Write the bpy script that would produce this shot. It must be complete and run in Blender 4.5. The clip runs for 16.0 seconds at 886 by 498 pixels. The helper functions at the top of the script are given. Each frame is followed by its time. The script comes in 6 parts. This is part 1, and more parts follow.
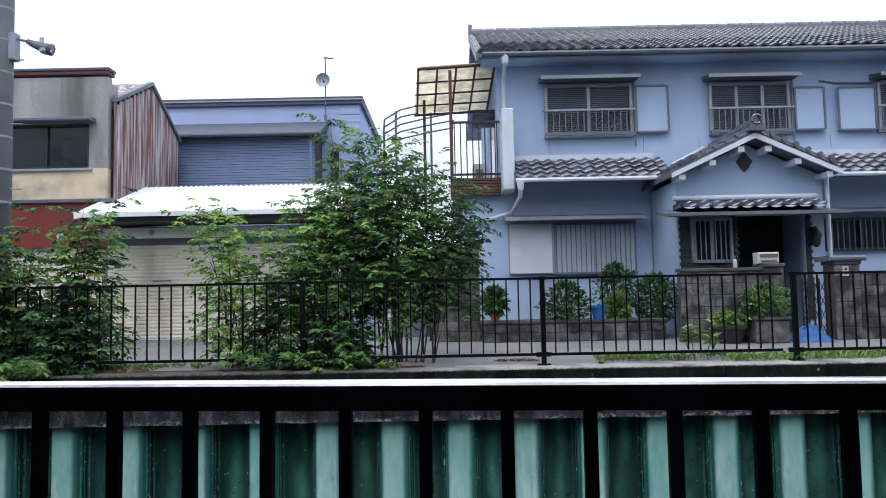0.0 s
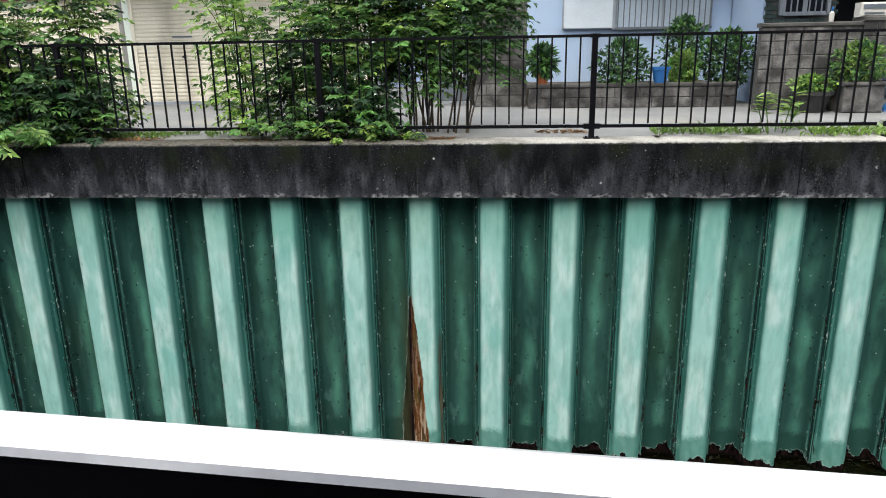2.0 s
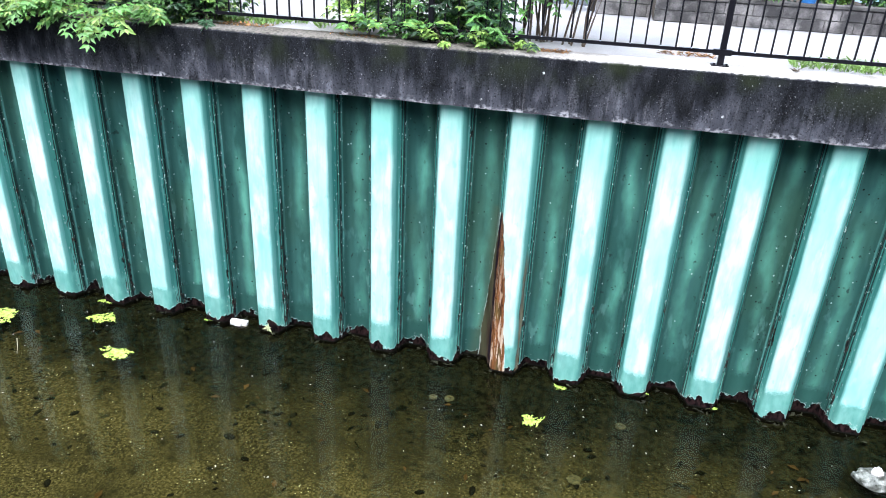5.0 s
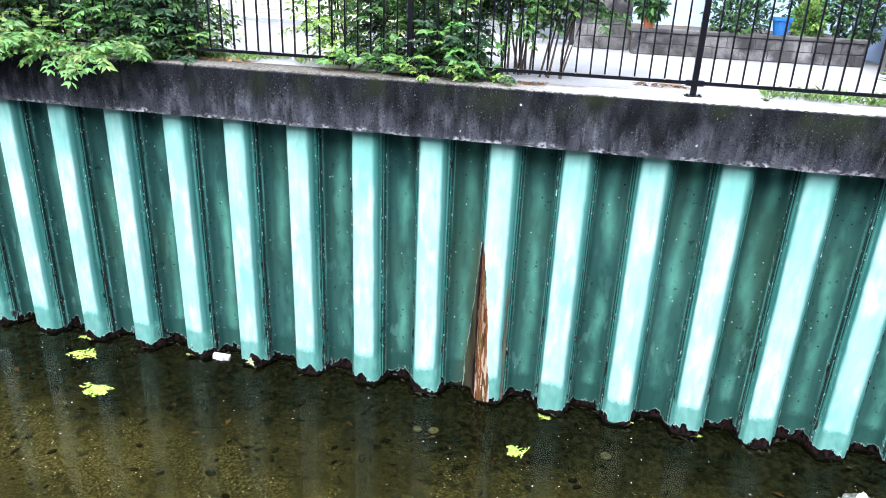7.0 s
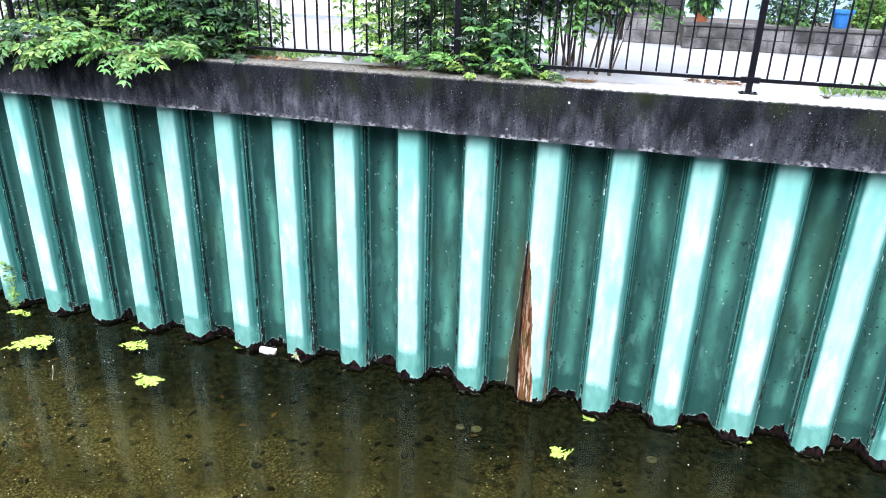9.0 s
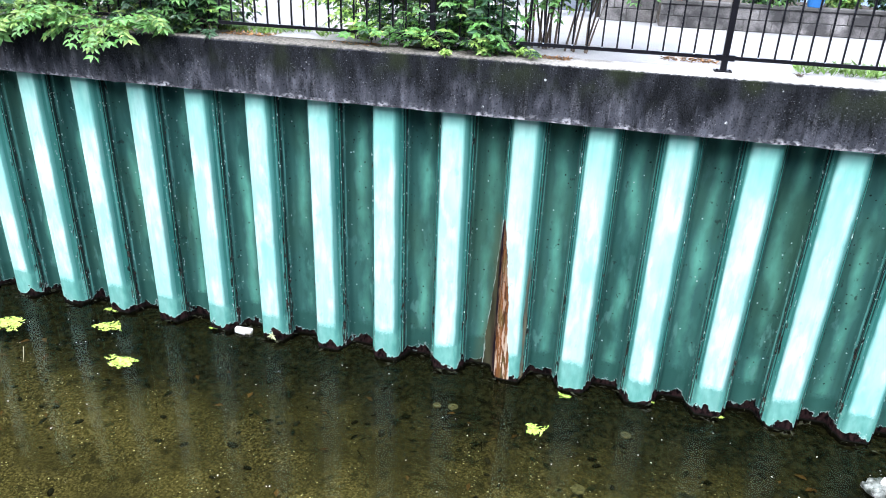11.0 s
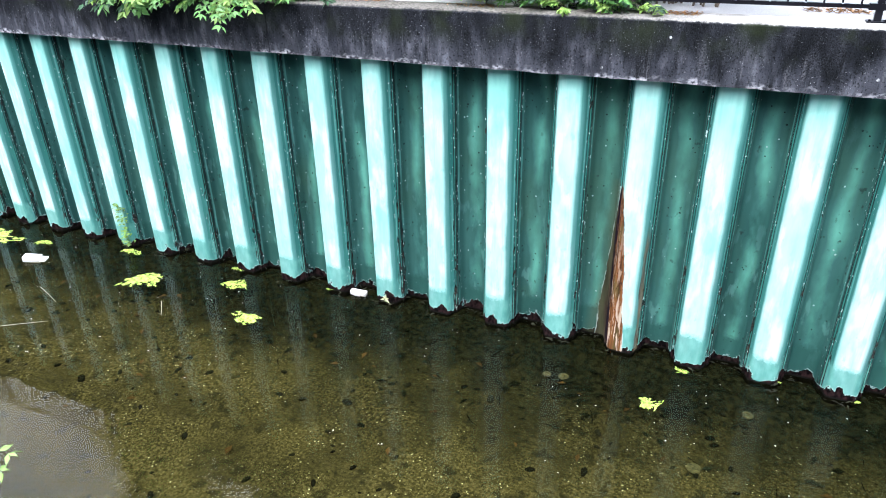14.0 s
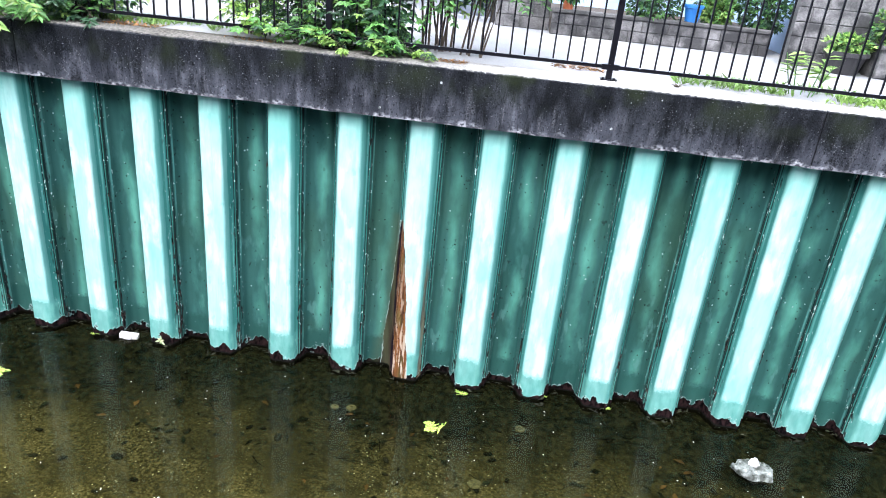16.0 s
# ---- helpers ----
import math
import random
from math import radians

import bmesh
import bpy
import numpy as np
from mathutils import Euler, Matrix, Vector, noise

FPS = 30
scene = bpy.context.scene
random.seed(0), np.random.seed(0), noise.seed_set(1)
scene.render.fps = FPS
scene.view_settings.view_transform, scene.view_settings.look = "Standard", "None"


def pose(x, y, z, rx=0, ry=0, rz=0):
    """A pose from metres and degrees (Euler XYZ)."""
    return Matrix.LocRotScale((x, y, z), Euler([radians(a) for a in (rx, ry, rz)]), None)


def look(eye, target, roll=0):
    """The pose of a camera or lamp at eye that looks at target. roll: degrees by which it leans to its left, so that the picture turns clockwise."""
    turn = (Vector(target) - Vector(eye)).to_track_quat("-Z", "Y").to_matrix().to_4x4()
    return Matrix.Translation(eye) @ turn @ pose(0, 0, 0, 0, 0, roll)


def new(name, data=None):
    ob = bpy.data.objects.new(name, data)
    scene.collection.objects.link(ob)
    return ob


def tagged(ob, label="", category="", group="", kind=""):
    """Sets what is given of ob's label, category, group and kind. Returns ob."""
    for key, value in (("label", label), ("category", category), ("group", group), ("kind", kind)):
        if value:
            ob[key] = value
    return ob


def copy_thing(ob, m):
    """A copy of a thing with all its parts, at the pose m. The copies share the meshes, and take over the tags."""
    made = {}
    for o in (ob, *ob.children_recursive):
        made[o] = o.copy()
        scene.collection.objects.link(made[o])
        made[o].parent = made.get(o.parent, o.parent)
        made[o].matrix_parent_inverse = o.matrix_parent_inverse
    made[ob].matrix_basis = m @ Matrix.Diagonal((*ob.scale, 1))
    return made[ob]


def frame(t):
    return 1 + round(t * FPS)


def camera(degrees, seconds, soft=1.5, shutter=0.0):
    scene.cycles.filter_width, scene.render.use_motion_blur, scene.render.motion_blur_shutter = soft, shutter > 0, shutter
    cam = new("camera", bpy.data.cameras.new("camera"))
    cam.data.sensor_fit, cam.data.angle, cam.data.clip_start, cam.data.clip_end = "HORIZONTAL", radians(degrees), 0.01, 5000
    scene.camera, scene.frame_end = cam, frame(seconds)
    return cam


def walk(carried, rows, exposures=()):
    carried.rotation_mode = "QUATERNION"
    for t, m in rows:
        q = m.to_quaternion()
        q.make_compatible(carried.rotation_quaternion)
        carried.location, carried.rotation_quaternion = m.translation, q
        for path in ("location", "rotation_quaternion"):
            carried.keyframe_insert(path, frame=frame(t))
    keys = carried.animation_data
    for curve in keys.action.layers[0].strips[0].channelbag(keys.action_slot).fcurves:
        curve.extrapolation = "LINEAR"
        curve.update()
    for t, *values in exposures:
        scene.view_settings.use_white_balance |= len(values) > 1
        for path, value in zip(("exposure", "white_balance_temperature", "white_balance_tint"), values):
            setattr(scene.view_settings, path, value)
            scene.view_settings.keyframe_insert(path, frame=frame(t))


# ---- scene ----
cam = camera(65.1, 16.0, soft=1.0)
PATH = [
    (0, (0.66, -8.39, 0.902), (0.653, -6.394, 1.032), -1.1),
    (0.5, (0.805, -8.052, 0.923), (0.545, -6.073, 1.056), -0.2),
    (1, (0.897, -7.777, 0.936), (0.574, -5.816, 0.713), -0.7),
    (1.5, (0.856, -7.57, 0.933), (0.638, -5.627, 0.512), -2.0),
    (2, (0.876, -7.45, 0.954), (0.711, -5.535, 0.404), -1.0),
    (2.5, (0.904, -7.333, 0.97), (0.658, -5.468, 0.292), -0.9),
    (3, (0.891, -7.248, 1.008), (0.498, -5.455, 0.213), -1.0),
    (3.2, (0.885, -7.239, 1.013), (0.453, -5.472, 0.182), -0.8),
    (5.3, (0.825, -7.244, 1.112), (0.433, -5.465, 0.286), 3.2),
    (5.5, (0.826, -7.225, 1.118), (0.441, -5.441, 0.301), 3.3),
    (6, (0.842, -7.231, 1.126), (0.474, -5.433, 0.332), 3.4),
    (6.5, (0.906, -7.23, 1.124), (0.541, -5.421, 0.354), 3.0),
    (7, (0.926, -7.253, 1.101), (0.541, -5.438, 0.355), 2.4),
    (7.5, (0.912, -7.224, 1.119), (0.493, -5.417, 0.373), 1.9),
    (8, (0.91, -7.226, 1.147), (0.455, -5.427, 0.401), 1.6),
    (8.5, (0.922, -7.22, 1.149), (0.439, -5.429, 0.401), 1.6),
    (9, (0.883, -7.214, 1.139), (0.383, -5.436, 0.372), 1.6),
    (11.5, (0.915, -7.187, 1.112), (0.509, -5.411, 0.287), 2.0),
    (12, (0.921, -7.197, 1.111), (0.536, -5.42, 0.277), 1.6),
    (12.5, (0.939, -7.182, 1.11), (0.525, -5.418, 0.263), 1.3),
    (13, (0.93, -7.17, 1.119), (0.437, -5.437, 0.25), 0.7),
    (13.5, (0.893, -7.154, 1.088), (0.293, -5.464, 0.201), -0.1),
    (14, (0.888, -7.12, 1.085), (0.164, -5.492, 0.176), -1.2),
    (14.5, (0.855, -7.095, 1.108), (0.033, -5.529, 0.175), -2.4),
    (15, (0.883, -7.09, 1.119), (0.051, -5.535, 0.177), -2.2),
    (15.5, (0.89, -7.163, 1.136), (0.268, -5.494, 0.227), 1.1),
    (16, (0.935, -7.215, 1.139), (0.784, -5.389, 0.338), 5.7),
]
EXPOSURE = [  # seconds, stops, kelvin, tint
    (0.0, -0.85, 6350, 10), (1.0, -0.8, 6400, 10), (1.5, -0.48, 6900, 7), (2.0, -0.08, 7300, 5), (2.5, 0.3, 6750, 4),
    (3.0, 0.8, 6350, 8), (5.5, 1.3, 6300, 11), (16.0, 1.38, 6250, 11),
]
walk(cam, [(t, look(eye, target, roll)) for t, eye, target, roll in PATH], EXPOSURE)

# world, sun
SUN_EL, SUN_AZ = 58.0, 200.0
world = bpy.data.worlds.new("sky")
scene.world = world
world.use_nodes = True
wn = world.node_tree.nodes
sky = wn.new("ShaderNodeTexSky")
sky.sky_type = "NISHITA"
sky.sun_disc = False
sky.sun_elevation, sky.sun_rotation = radians(SUN_EL), radians(SUN_AZ)
sky.air_density, sky.dust_density, sky.ozone_density = 1.0, 6.0, 1.0
mixw = wn.new("ShaderNodeMix")
mixw.data_type = "RGBA"
mixw.inputs[0].default_value = 0.75
mixw.inputs[7].default_value = (41.0, 43.5, 49.0, 1)
world.node_tree.links.new(sky.outputs[0], mixw.inputs[6])
# an overcast dome is three times as bright overhead as at the horizon
coord, split = wn.new("ShaderNodeTexCoord"), wn.new("ShaderNodeSeparateXYZ")
rise, dome = wn.new("ShaderNodeMapRange"), wn.new("ShaderNodeVectorMath")
rise.inputs[1].default_value, rise.inputs[2].default_value = 0.0, 1.0
rise.inputs[3].default_value, rise.inputs[4].default_value = 0.333, 1.0
dome.operation = "SCALE"
world.node_tree.links.new(coord.outputs["Generated"], split.inputs[0])
world.node_tree.links.new(split.outputs[2], rise.inputs[0])
world.node_tree.links.new(mixw.outputs[2], dome.inputs[0])
world.node_tree.links.new(rise.outputs[0], dome.inputs["Scale"])
world.node_tree.links.new(dome.outputs[0], wn["Background"].inputs[0])
wn["Background"].inputs[1].default_value = 0.12
sun = bpy.data.lights.new("sun", "SUN")
sun.energy, sun.angle, sun.color = 1.2, radians(12), (1.0, 0.96, 0.9)
sa, se = radians(SUN_AZ), radians(SUN_EL)
sun_dir = Vector((math.sin(sa) * math.cos(se), math.cos(sa) * math.cos(se), math.sin(se)))
new("sun", sun).matrix_world = look(sun_dir * 50, (0, 0, 0))


# materials
def mat(name, base, rough=0.7, metal=0.0, spread=0.15, size=3.0, grain=40.0, bump=0.15, dirt=None, dirt_amount=0.3,
        dirt_size=1.2, stretch=(1, 1, 1), spec=0.4, vary=0.0):
    """A two-scale procedural surface: broad blotches, fine grain, dirt of its own colour, relief."""
    m = bpy.data.materials.new(name)
    m.use_nodes = True
    n, l = m.node_tree.nodes, m.node_tree.links
    b = n["Principled BSDF"]
    b.inputs["Roughness"].default_value, b.inputs["Metallic"].default_value = rough, metal
    b.inputs["Specular IOR Level"].default_value = spec
    geo = n.new("ShaderNodeNewGeometry")
    mp = n.new("ShaderNodeMapping")
    mp.inputs["Scale"].default_value = stretch
    l.new(geo.outputs["Position"], mp.inputs[0])

    def noise_at(scale, detail=4.0):
        t = n.new("ShaderNodeTexNoise")
        t.inputs["Scale"].default_value, t.inputs["Detail"].default_value = scale, detail
        l.new(mp.outputs[0], t.inputs["Vector"])
        return t.outputs[0]

    def ramp(socket, a, b2, ca, cb):
        r = n.new("ShaderNodeMapRange")
        r.inputs[1].default_value, r.inputs[2].default_value, r.inputs[3].default_value, r.inputs[4].default_value = a, b2, ca, cb
        l.new(socket, r.inputs[0])
        return r.outputs[0]

    def mult(c1, fac):
        x = n.new("ShaderNodeMix")
        x.data_type, x.blend_type = "RGBA", "MULTIPLY"
        x.inputs[0].default_value = 1.0
        if isinstance(c1, tuple):
            x.inputs[6].default_value = (*c1, 1)
        else:
            l.new(c1, x.inputs[6])
        l.new(fac, x.inputs[7])
        return x.outputs[2]

    broad, fine = noise_at(size), noise_at(grain)
    col = mult(base, ramp(broad, 0.3, 0.7, 1 - spread, 1 + spread))
    col = mult(col, ramp(fine, 0.3, 0.7, 1 - spread * 0.7, 1 + spread * 0.7))
    if vary:
        info = n.new("ShaderNodeObjectInfo")
        col = mult(col, ramp(info.outputs["Random"], 0, 1, 1 - vary, 1 + vary))
        isl = geo.outputs["Random Per Island"]
        col = mult(col, ramp(isl, 0, 1, 1 - vary, 1 + vary))
    if dirt:
        x = n.new("ShaderNodeMix")
        x.data_type = "RGBA"
        l.new(ramp(noise_at(dirt_size, 8.0), 0.62 - dirt_amount * 0.4, 0.75 - dirt_amount * 0.3, 0, 0.85), x.inputs[0])
        l.new(col, x.inputs[6])
        x.inputs[7].default_value = (*dirt, 1)
        col = x.outputs[2]
    l.new(col, b.inputs["Base Color"])
    l.new(ramp(broad, 0.3, 0.7, max(rough - 0.1, 0.02), min(rough + 0.1, 1)), b.inputs["Roughness"])
    if bump:
        bp = n.new("ShaderNodeBump")
        bp.inputs["Strength"].default_value, bp.inputs["Distance"].default_value = bump, 0.01
        l.new(fine, bp.inputs["Height"])
        l.new(bp.outputs[0], b.inputs["Normal"])
    return m


def leaf_mat(name, base):
    m = mat(name, base, 0.45, 0, 0.25, 4.0, 30.0, 0, vary=0.35, spec=0.4)
    n, l = m.node_tree.nodes, m.node_tree.links
    tr = n.new("ShaderNodeBsdfTranslucent")
    b = n["Principled BSDF"]
    src = b.inputs["Base Color"].links[0].from_socket
    l.new(src, tr.inputs[0])
    mx = n.new("ShaderNodeMixShader")
    mx.inputs[0].default_value = 0.35
    l.new(b.outputs[0], mx.inputs[1])
    l.new(tr.outputs[0], mx.inputs[2])
    l.new(mx.outputs[0], n["Material Output"].inputs[0])
    return m


class Nodes:
    """Short hand to add nodes to a material."""

    def __init__(self, m):
        self.m, self.n, self.l = m, m.node_tree.nodes, m.node_tree.links
        self.b = self.n["Principled BSDF"]
        self.pos = self.n.new("ShaderNodeNewGeometry").outputs["Position"]
        s = self.n.new("ShaderNodeSeparateXYZ")
        self.l.new(self.pos, s.inputs[0])
        self.x, self.y, self.z = s.outputs

    def put(self, socket, value):
        if isinstance(value, (int, float)):
            socket.default_value = (value, value, value, 1) if socket.type == "RGBA" else value
        elif isinstance(value, tuple):
            socket.default_value = (*value, 1)
        else:
            self.l.new(value, socket)

    def math(self, op, a, b=0.0, c=0.0, clamp=False):
        k = self.n.new("ShaderNodeMath")
        k.operation, k.use_clamp = op, clamp
        for s, v in zip(k.inputs, (a, b, c)):
            self.put(s, v)
        return k.outputs[0]

    def step(self, v, lo, hi, a=0.0, b=1.0):
        k = self.n.new("ShaderNodeMapRange")
        for s, u in zip(k.inputs, (v, lo, hi, a, b)):
            self.put(s, u)
        return k.outputs[0]

    def noise(self, scale, stretch=(1, 1, 1), detail=5.0):
        mp = self.n.new("ShaderNodeMapping")
        mp.inputs["Scale"].default_value = stretch
        self.l.new(self.pos, mp.inputs[0])
        t = self.n.new("ShaderNodeTexNoise")
        t.inputs["Scale"].default_value, t.inputs["Detail"].default_value = scale, detail
        self.l.new(mp.outputs[0], t.inputs["Vector"])
        return t.outputs[0]

    def mix(self, fac, a, b, blend="MIX"):
        k = self.n.new("ShaderNodeMix")
        k.data_type, k.blend_type = "RGBA", blend
        self.put(k.inputs[0], fac)
        self.put(k.inputs[6], a)
        self.put(k.inputs[7], b)
        return k.outputs[2]

    def bump(self, height, strength, distance=0.01):
        k = self.n.new("ShaderNodeBump")
        k.inputs["Strength"].default_value, k.inputs["Distance"].default_value = strength, distance
        self.l.new(height, k.inputs["Height"])
        self.l.new(k.outputs[0], self.b.inputs["Normal"])


def blank(name):
    m = bpy.data.materials.new(name)
    m.use_nodes = True
    return m


WATER = -3.93


def pile_paint(name, shaded):
    """Inner pans (flag set) carry their recess shade as darker paint; fronts a lit pale."""
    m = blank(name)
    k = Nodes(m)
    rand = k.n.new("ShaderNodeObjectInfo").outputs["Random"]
    # darker green that stands for shade on the sloping webs
    web_shade = k.mix(k.step(k.noise(2.2, (1, 1, 0.3)), 0.35, 0.7), (0.022, 0.112, 0.098), (0.040, 0.165, 0.142))
    if shaded:
        # recess shade of the inner pans, put into a darker green
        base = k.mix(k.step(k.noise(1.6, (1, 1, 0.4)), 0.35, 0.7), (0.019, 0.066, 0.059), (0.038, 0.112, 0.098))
        # light on the middle of each pan, painted as a paler, greener band
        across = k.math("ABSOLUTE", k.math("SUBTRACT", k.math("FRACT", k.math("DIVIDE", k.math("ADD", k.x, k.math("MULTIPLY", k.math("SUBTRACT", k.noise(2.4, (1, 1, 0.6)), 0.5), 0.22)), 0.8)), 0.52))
        pan_light = k.math("MULTIPLY", k.step(across, 0.13, 0.02), k.step(k.noise(2.6, (1, 1, 0.45), 7.0), 0.38, 0.66, 0.0, 0.9))
        base = k.mix(pan_light, base, (0.115, 0.35, 0.27))
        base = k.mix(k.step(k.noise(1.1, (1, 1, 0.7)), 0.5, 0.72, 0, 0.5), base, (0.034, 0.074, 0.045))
        # grey scuffs and lime traces
        scuff = k.math("MULTIPLY", k.step(k.noise(9.0, (1, 1, 0.35), 9.0), 0.60, 0.68, 0, 0.4), k.step(k.z, -2.0, -3.0, 0.25, 1.0))
        base = k.mix(scuff, base, (0.12, 0.26, 0.235))
        # snail shells, husks and flakes that cling to the steel
        for scale, shift, tint in ((7.0, 0.0, (0.008, 0.012, 0.011)), (9.0, 3.7, (0.012, 0.017, 0.015)), (8.0, 7.1, (0.30, 0.42, 0.40))):
            cell = k.n.new("ShaderNodeTexVoronoi")
            cell.inputs["Scale"].default_value = scale
            mp = k.n.new("ShaderNodeMapping")
            mp.inputs["Location"].default_value = (shift, shift, shift)
            k.l.new(k.pos, mp.inputs[0])
            k.l.new(mp.outputs[0], cell.inputs["Vector"])
            dot = k.math("ADD", cell.outputs["Distance"], k.math("MULTIPLY", k.math("SUBTRACT", k.noise(50.0), 0.5), 0.10))
            base = k.mix(k.math("MULTIPLY", k.step(dot, 0.085, 0.06), 0.9), base, tint)
        # old webs and dirt
        spots = k.math("MULTIPLY", k.step(k.noise(13.0, (1, 1, 0.8), 6.0), 0.63, 0.70, 0, 0.8), k.step(k.noise(2.1), 0.42, 0.55))
        base = k.mix(k.math("MULTIPLY", spots, 0.85), base, (0.013, 0.022, 0.02))
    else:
        # pale mottled tone of the fronts, bright as if lit
        front_tone = k.mix(k.step(k.noise(1.2, (1, 1, 0.5)), 0.35, 0.7), (0.24, 0.52, 0.485), (0.41, 0.655, 0.62))
        front_tone = k.mix(k.step(k.noise(4.2, (1.5, 1, 0.5), 6.0), 0.46, 0.64, 0, 0.6), front_tone, (0.62, 0.78, 0.76))
        front_tone = k.mix(k.step(k.noise(26.0, (1, 1, 0.06), 5.0), 0.54, 0.68, 0, 0.3), front_tone, (0.19, 0.43, 0.38))
        front_tone = k.mix(k.step(k.noise(11.0, (1, 1, 0.6), 8.0), 0.64, 0.70, 0, 0.4), front_tone, (0.17, 0.42, 0.37))
        front_tone = k.mix(k.step(rand, 0.72, 1.0, 0.0, 0.35), front_tone, (0.20, 0.42, 0.35))
        # greener paint just under the coping, with the coping's shade painted into it
        shaded_green = k.math("ADD", k.z, k.math("MULTIPLY", k.math("SUBTRACT", k.noise(2.6, (1.4, 1, 0.7)), 0.5), 0.9))
        front_tone = k.mix(k.step(shaded_green, -1.45, -0.75, 0.0, 0.62), front_tone, (0.14, 0.38, 0.30))
        # sloping webs and each front's right edge are darkened: their shade in paint
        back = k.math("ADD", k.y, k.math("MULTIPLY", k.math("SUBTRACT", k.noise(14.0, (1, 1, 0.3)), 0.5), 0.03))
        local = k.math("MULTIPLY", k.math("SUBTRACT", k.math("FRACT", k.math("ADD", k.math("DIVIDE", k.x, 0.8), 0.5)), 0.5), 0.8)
        edge_shade = k.step(k.math("ADD", local, k.math("MULTIPLY", k.math("SUBTRACT", k.noise(11.0, (1, 1, 0.25)), 0.5), 0.035)), 0.082, 0.128, 0.0, 0.9)
        base = k.mix(k.math("MAXIMUM", k.step(back, 0.098, 0.140), edge_shade), front_tone, web_shade)
    # flood stain over the lowest third of a metre, with a spattered upper edge
    edge = k.math("ADD", k.math("ADD", k.z, k.math("MULTIPLY", k.noise(2.2), 0.22)), k.math("MULTIPLY", k.math("SUBTRACT", k.noise(38.0), 0.5), 0.10))
    edge = k.math("ADD", edge, k.math("MULTIPLY", rand, 0.10))
    stain = k.step(edge, WATER + 0.50, WATER + 0.58, 0.85, 0.0)
    base = k.mix(stain, base, (0.020, 0.070, 0.060) if shaded else k.mix(k.step(k.noise(17.0, (1, 1, 0.4)), 0.4, 0.65), (0.060, 0.205, 0.172), (0.10, 0.27, 0.228)))
    # seams beside the locks: a dark open line, chips and pale scratches
    cx = k.math("ABSOLUTE", k.math("SUBTRACT", k.math("FRACT", k.math("DIVIDE", k.x, 0.4)), 0.5))
    wander = k.math("ADD", cx, k.math("MULTIPLY", k.math("SUBTRACT", k.noise(9.0, (1, 1, 0.4)), 0.5), 0.018))
    seam = k.math("MULTIPLY", k.step(k.math("ABSOLUTE", k.math("SUBTRACT", wander, 0.026)), 0.013, 0.008), k.step(k.noise(5.0, (1, 1, 0.35)), 0.3, 0.5, 0.55, 1.0))
    base = k.mix(k.math("MULTIPLY", seam, 0.93), base, (0.008, 0.014, 0.014))
    lit = k.math("MULTIPLY", k.step(k.math("ABSOLUTE", k.math("SUBTRACT", wander, 0.062)), 0.016, 0.006), k.step(k.noise(4.0, (1, 1, 0.25)), 0.4, 0.62, 0.0, 0.7))
    base = k.mix(lit, base, (0.115, 0.31, 0.275))
    near_lock = k.step(cx, 0.085, 0.05)
    low = k.step(k.math("ADD", k.z, k.math("MULTIPLY", k.noise(1.6, (1, 1, 0.2)), 2.2)), -1.2, -2.5, 0.0, 1.0)
    chips = k.math("MULTIPLY", near_lock, k.step(k.noise(20.0, (1, 1, 0.28), 6.0), k.step(low, 0, 1, 0.66, 0.555), k.step(low, 0, 1, 0.68, 0.59)))
    base = k.mix(k.math("MULTIPLY", chips, 0.92), base, k.mix(k.step(k.noise(30.0), 0.45, 0.6), (0.010, 0.008, 0.009), (0.055, 0.030, 0.026)))
    pale = k.math("MULTIPLY", k.step(cx, 0.10, 0.06), k.step(k.noise(46.0, (1, 1, 0.4), 4.0), 0.655, 0.675))
    base = k.mix(k.math("MULTIPLY", pale, 0.85), base, (0.50, 0.58, 0.56))
    # rust at the foot, one flaking patch a pile, with a pale peeled rim
    foot = k.math("ADD", k.z, k.math("ADD", k.math("MULTIPLY", k.math("SUBTRACT", k.noise(5.0, (1.3, 1.3, 1), 3.0), 0.55), 0.46), k.math("MULTIPLY", k.math("SUBTRACT", k.noise(30.0), 0.5), 0.07)))
    rim = k.step(foot, WATER + 0.080, WATER + 0.062, 0, 0.8)
    base = k.mix(k.math("MULTIPLY", rim, k.step(k.noise(24.0), 0.42, 0.56)), base, (0.42, 0.53, 0.50))
    rust = k.step(foot, WATER + 0.066, WATER + 0.054)
    base = k.mix(rust, base, k.mix(k.step(k.noise(22.0, (1, 1, 0.5), 7.0), 0.4, 0.64), (0.003, 0.0026, 0.003), (0.022, 0.012, 0.012)))
    # one long rusted wedge, brown in the pan, raw orange and peeling on the front
    down = k.math("SUBTRACT", -1.80, k.z)
    ragged = k.math("ADD", k.math("MULTIPLY", k.math("SUBTRACT", k.noise(5.0, (1, 1, 0.5)), 0.5), 0.06), k.math("MULTIPLY", k.math("SUBTRACT", k.noise(30.0, (1, 1, 0.4)), 0.5), 0.03))
    off = k.math("ABSOLUTE", k.math("ADD", k.x, k.math("ADD", ragged, 0.17)))
    wide = k.math("ADD", k.math("MULTIPLY", k.math("POWER", k.math("MAXIMUM", down, 0.0), 0.75), 0.104), 0.010)
    gap = k.math("SUBTRACT", off, wide)
    on = k.step(down, -0.01, 0.03)
    wedge = k.math("MULTIPLY", k.step(gap, 0.004, -0.004), on)
    side = k.step(k.math("ADD", k.x, ragged), -0.200, -0.170)
    streak = k.noise(24.0, (1, 1, 0.07), 6.0)
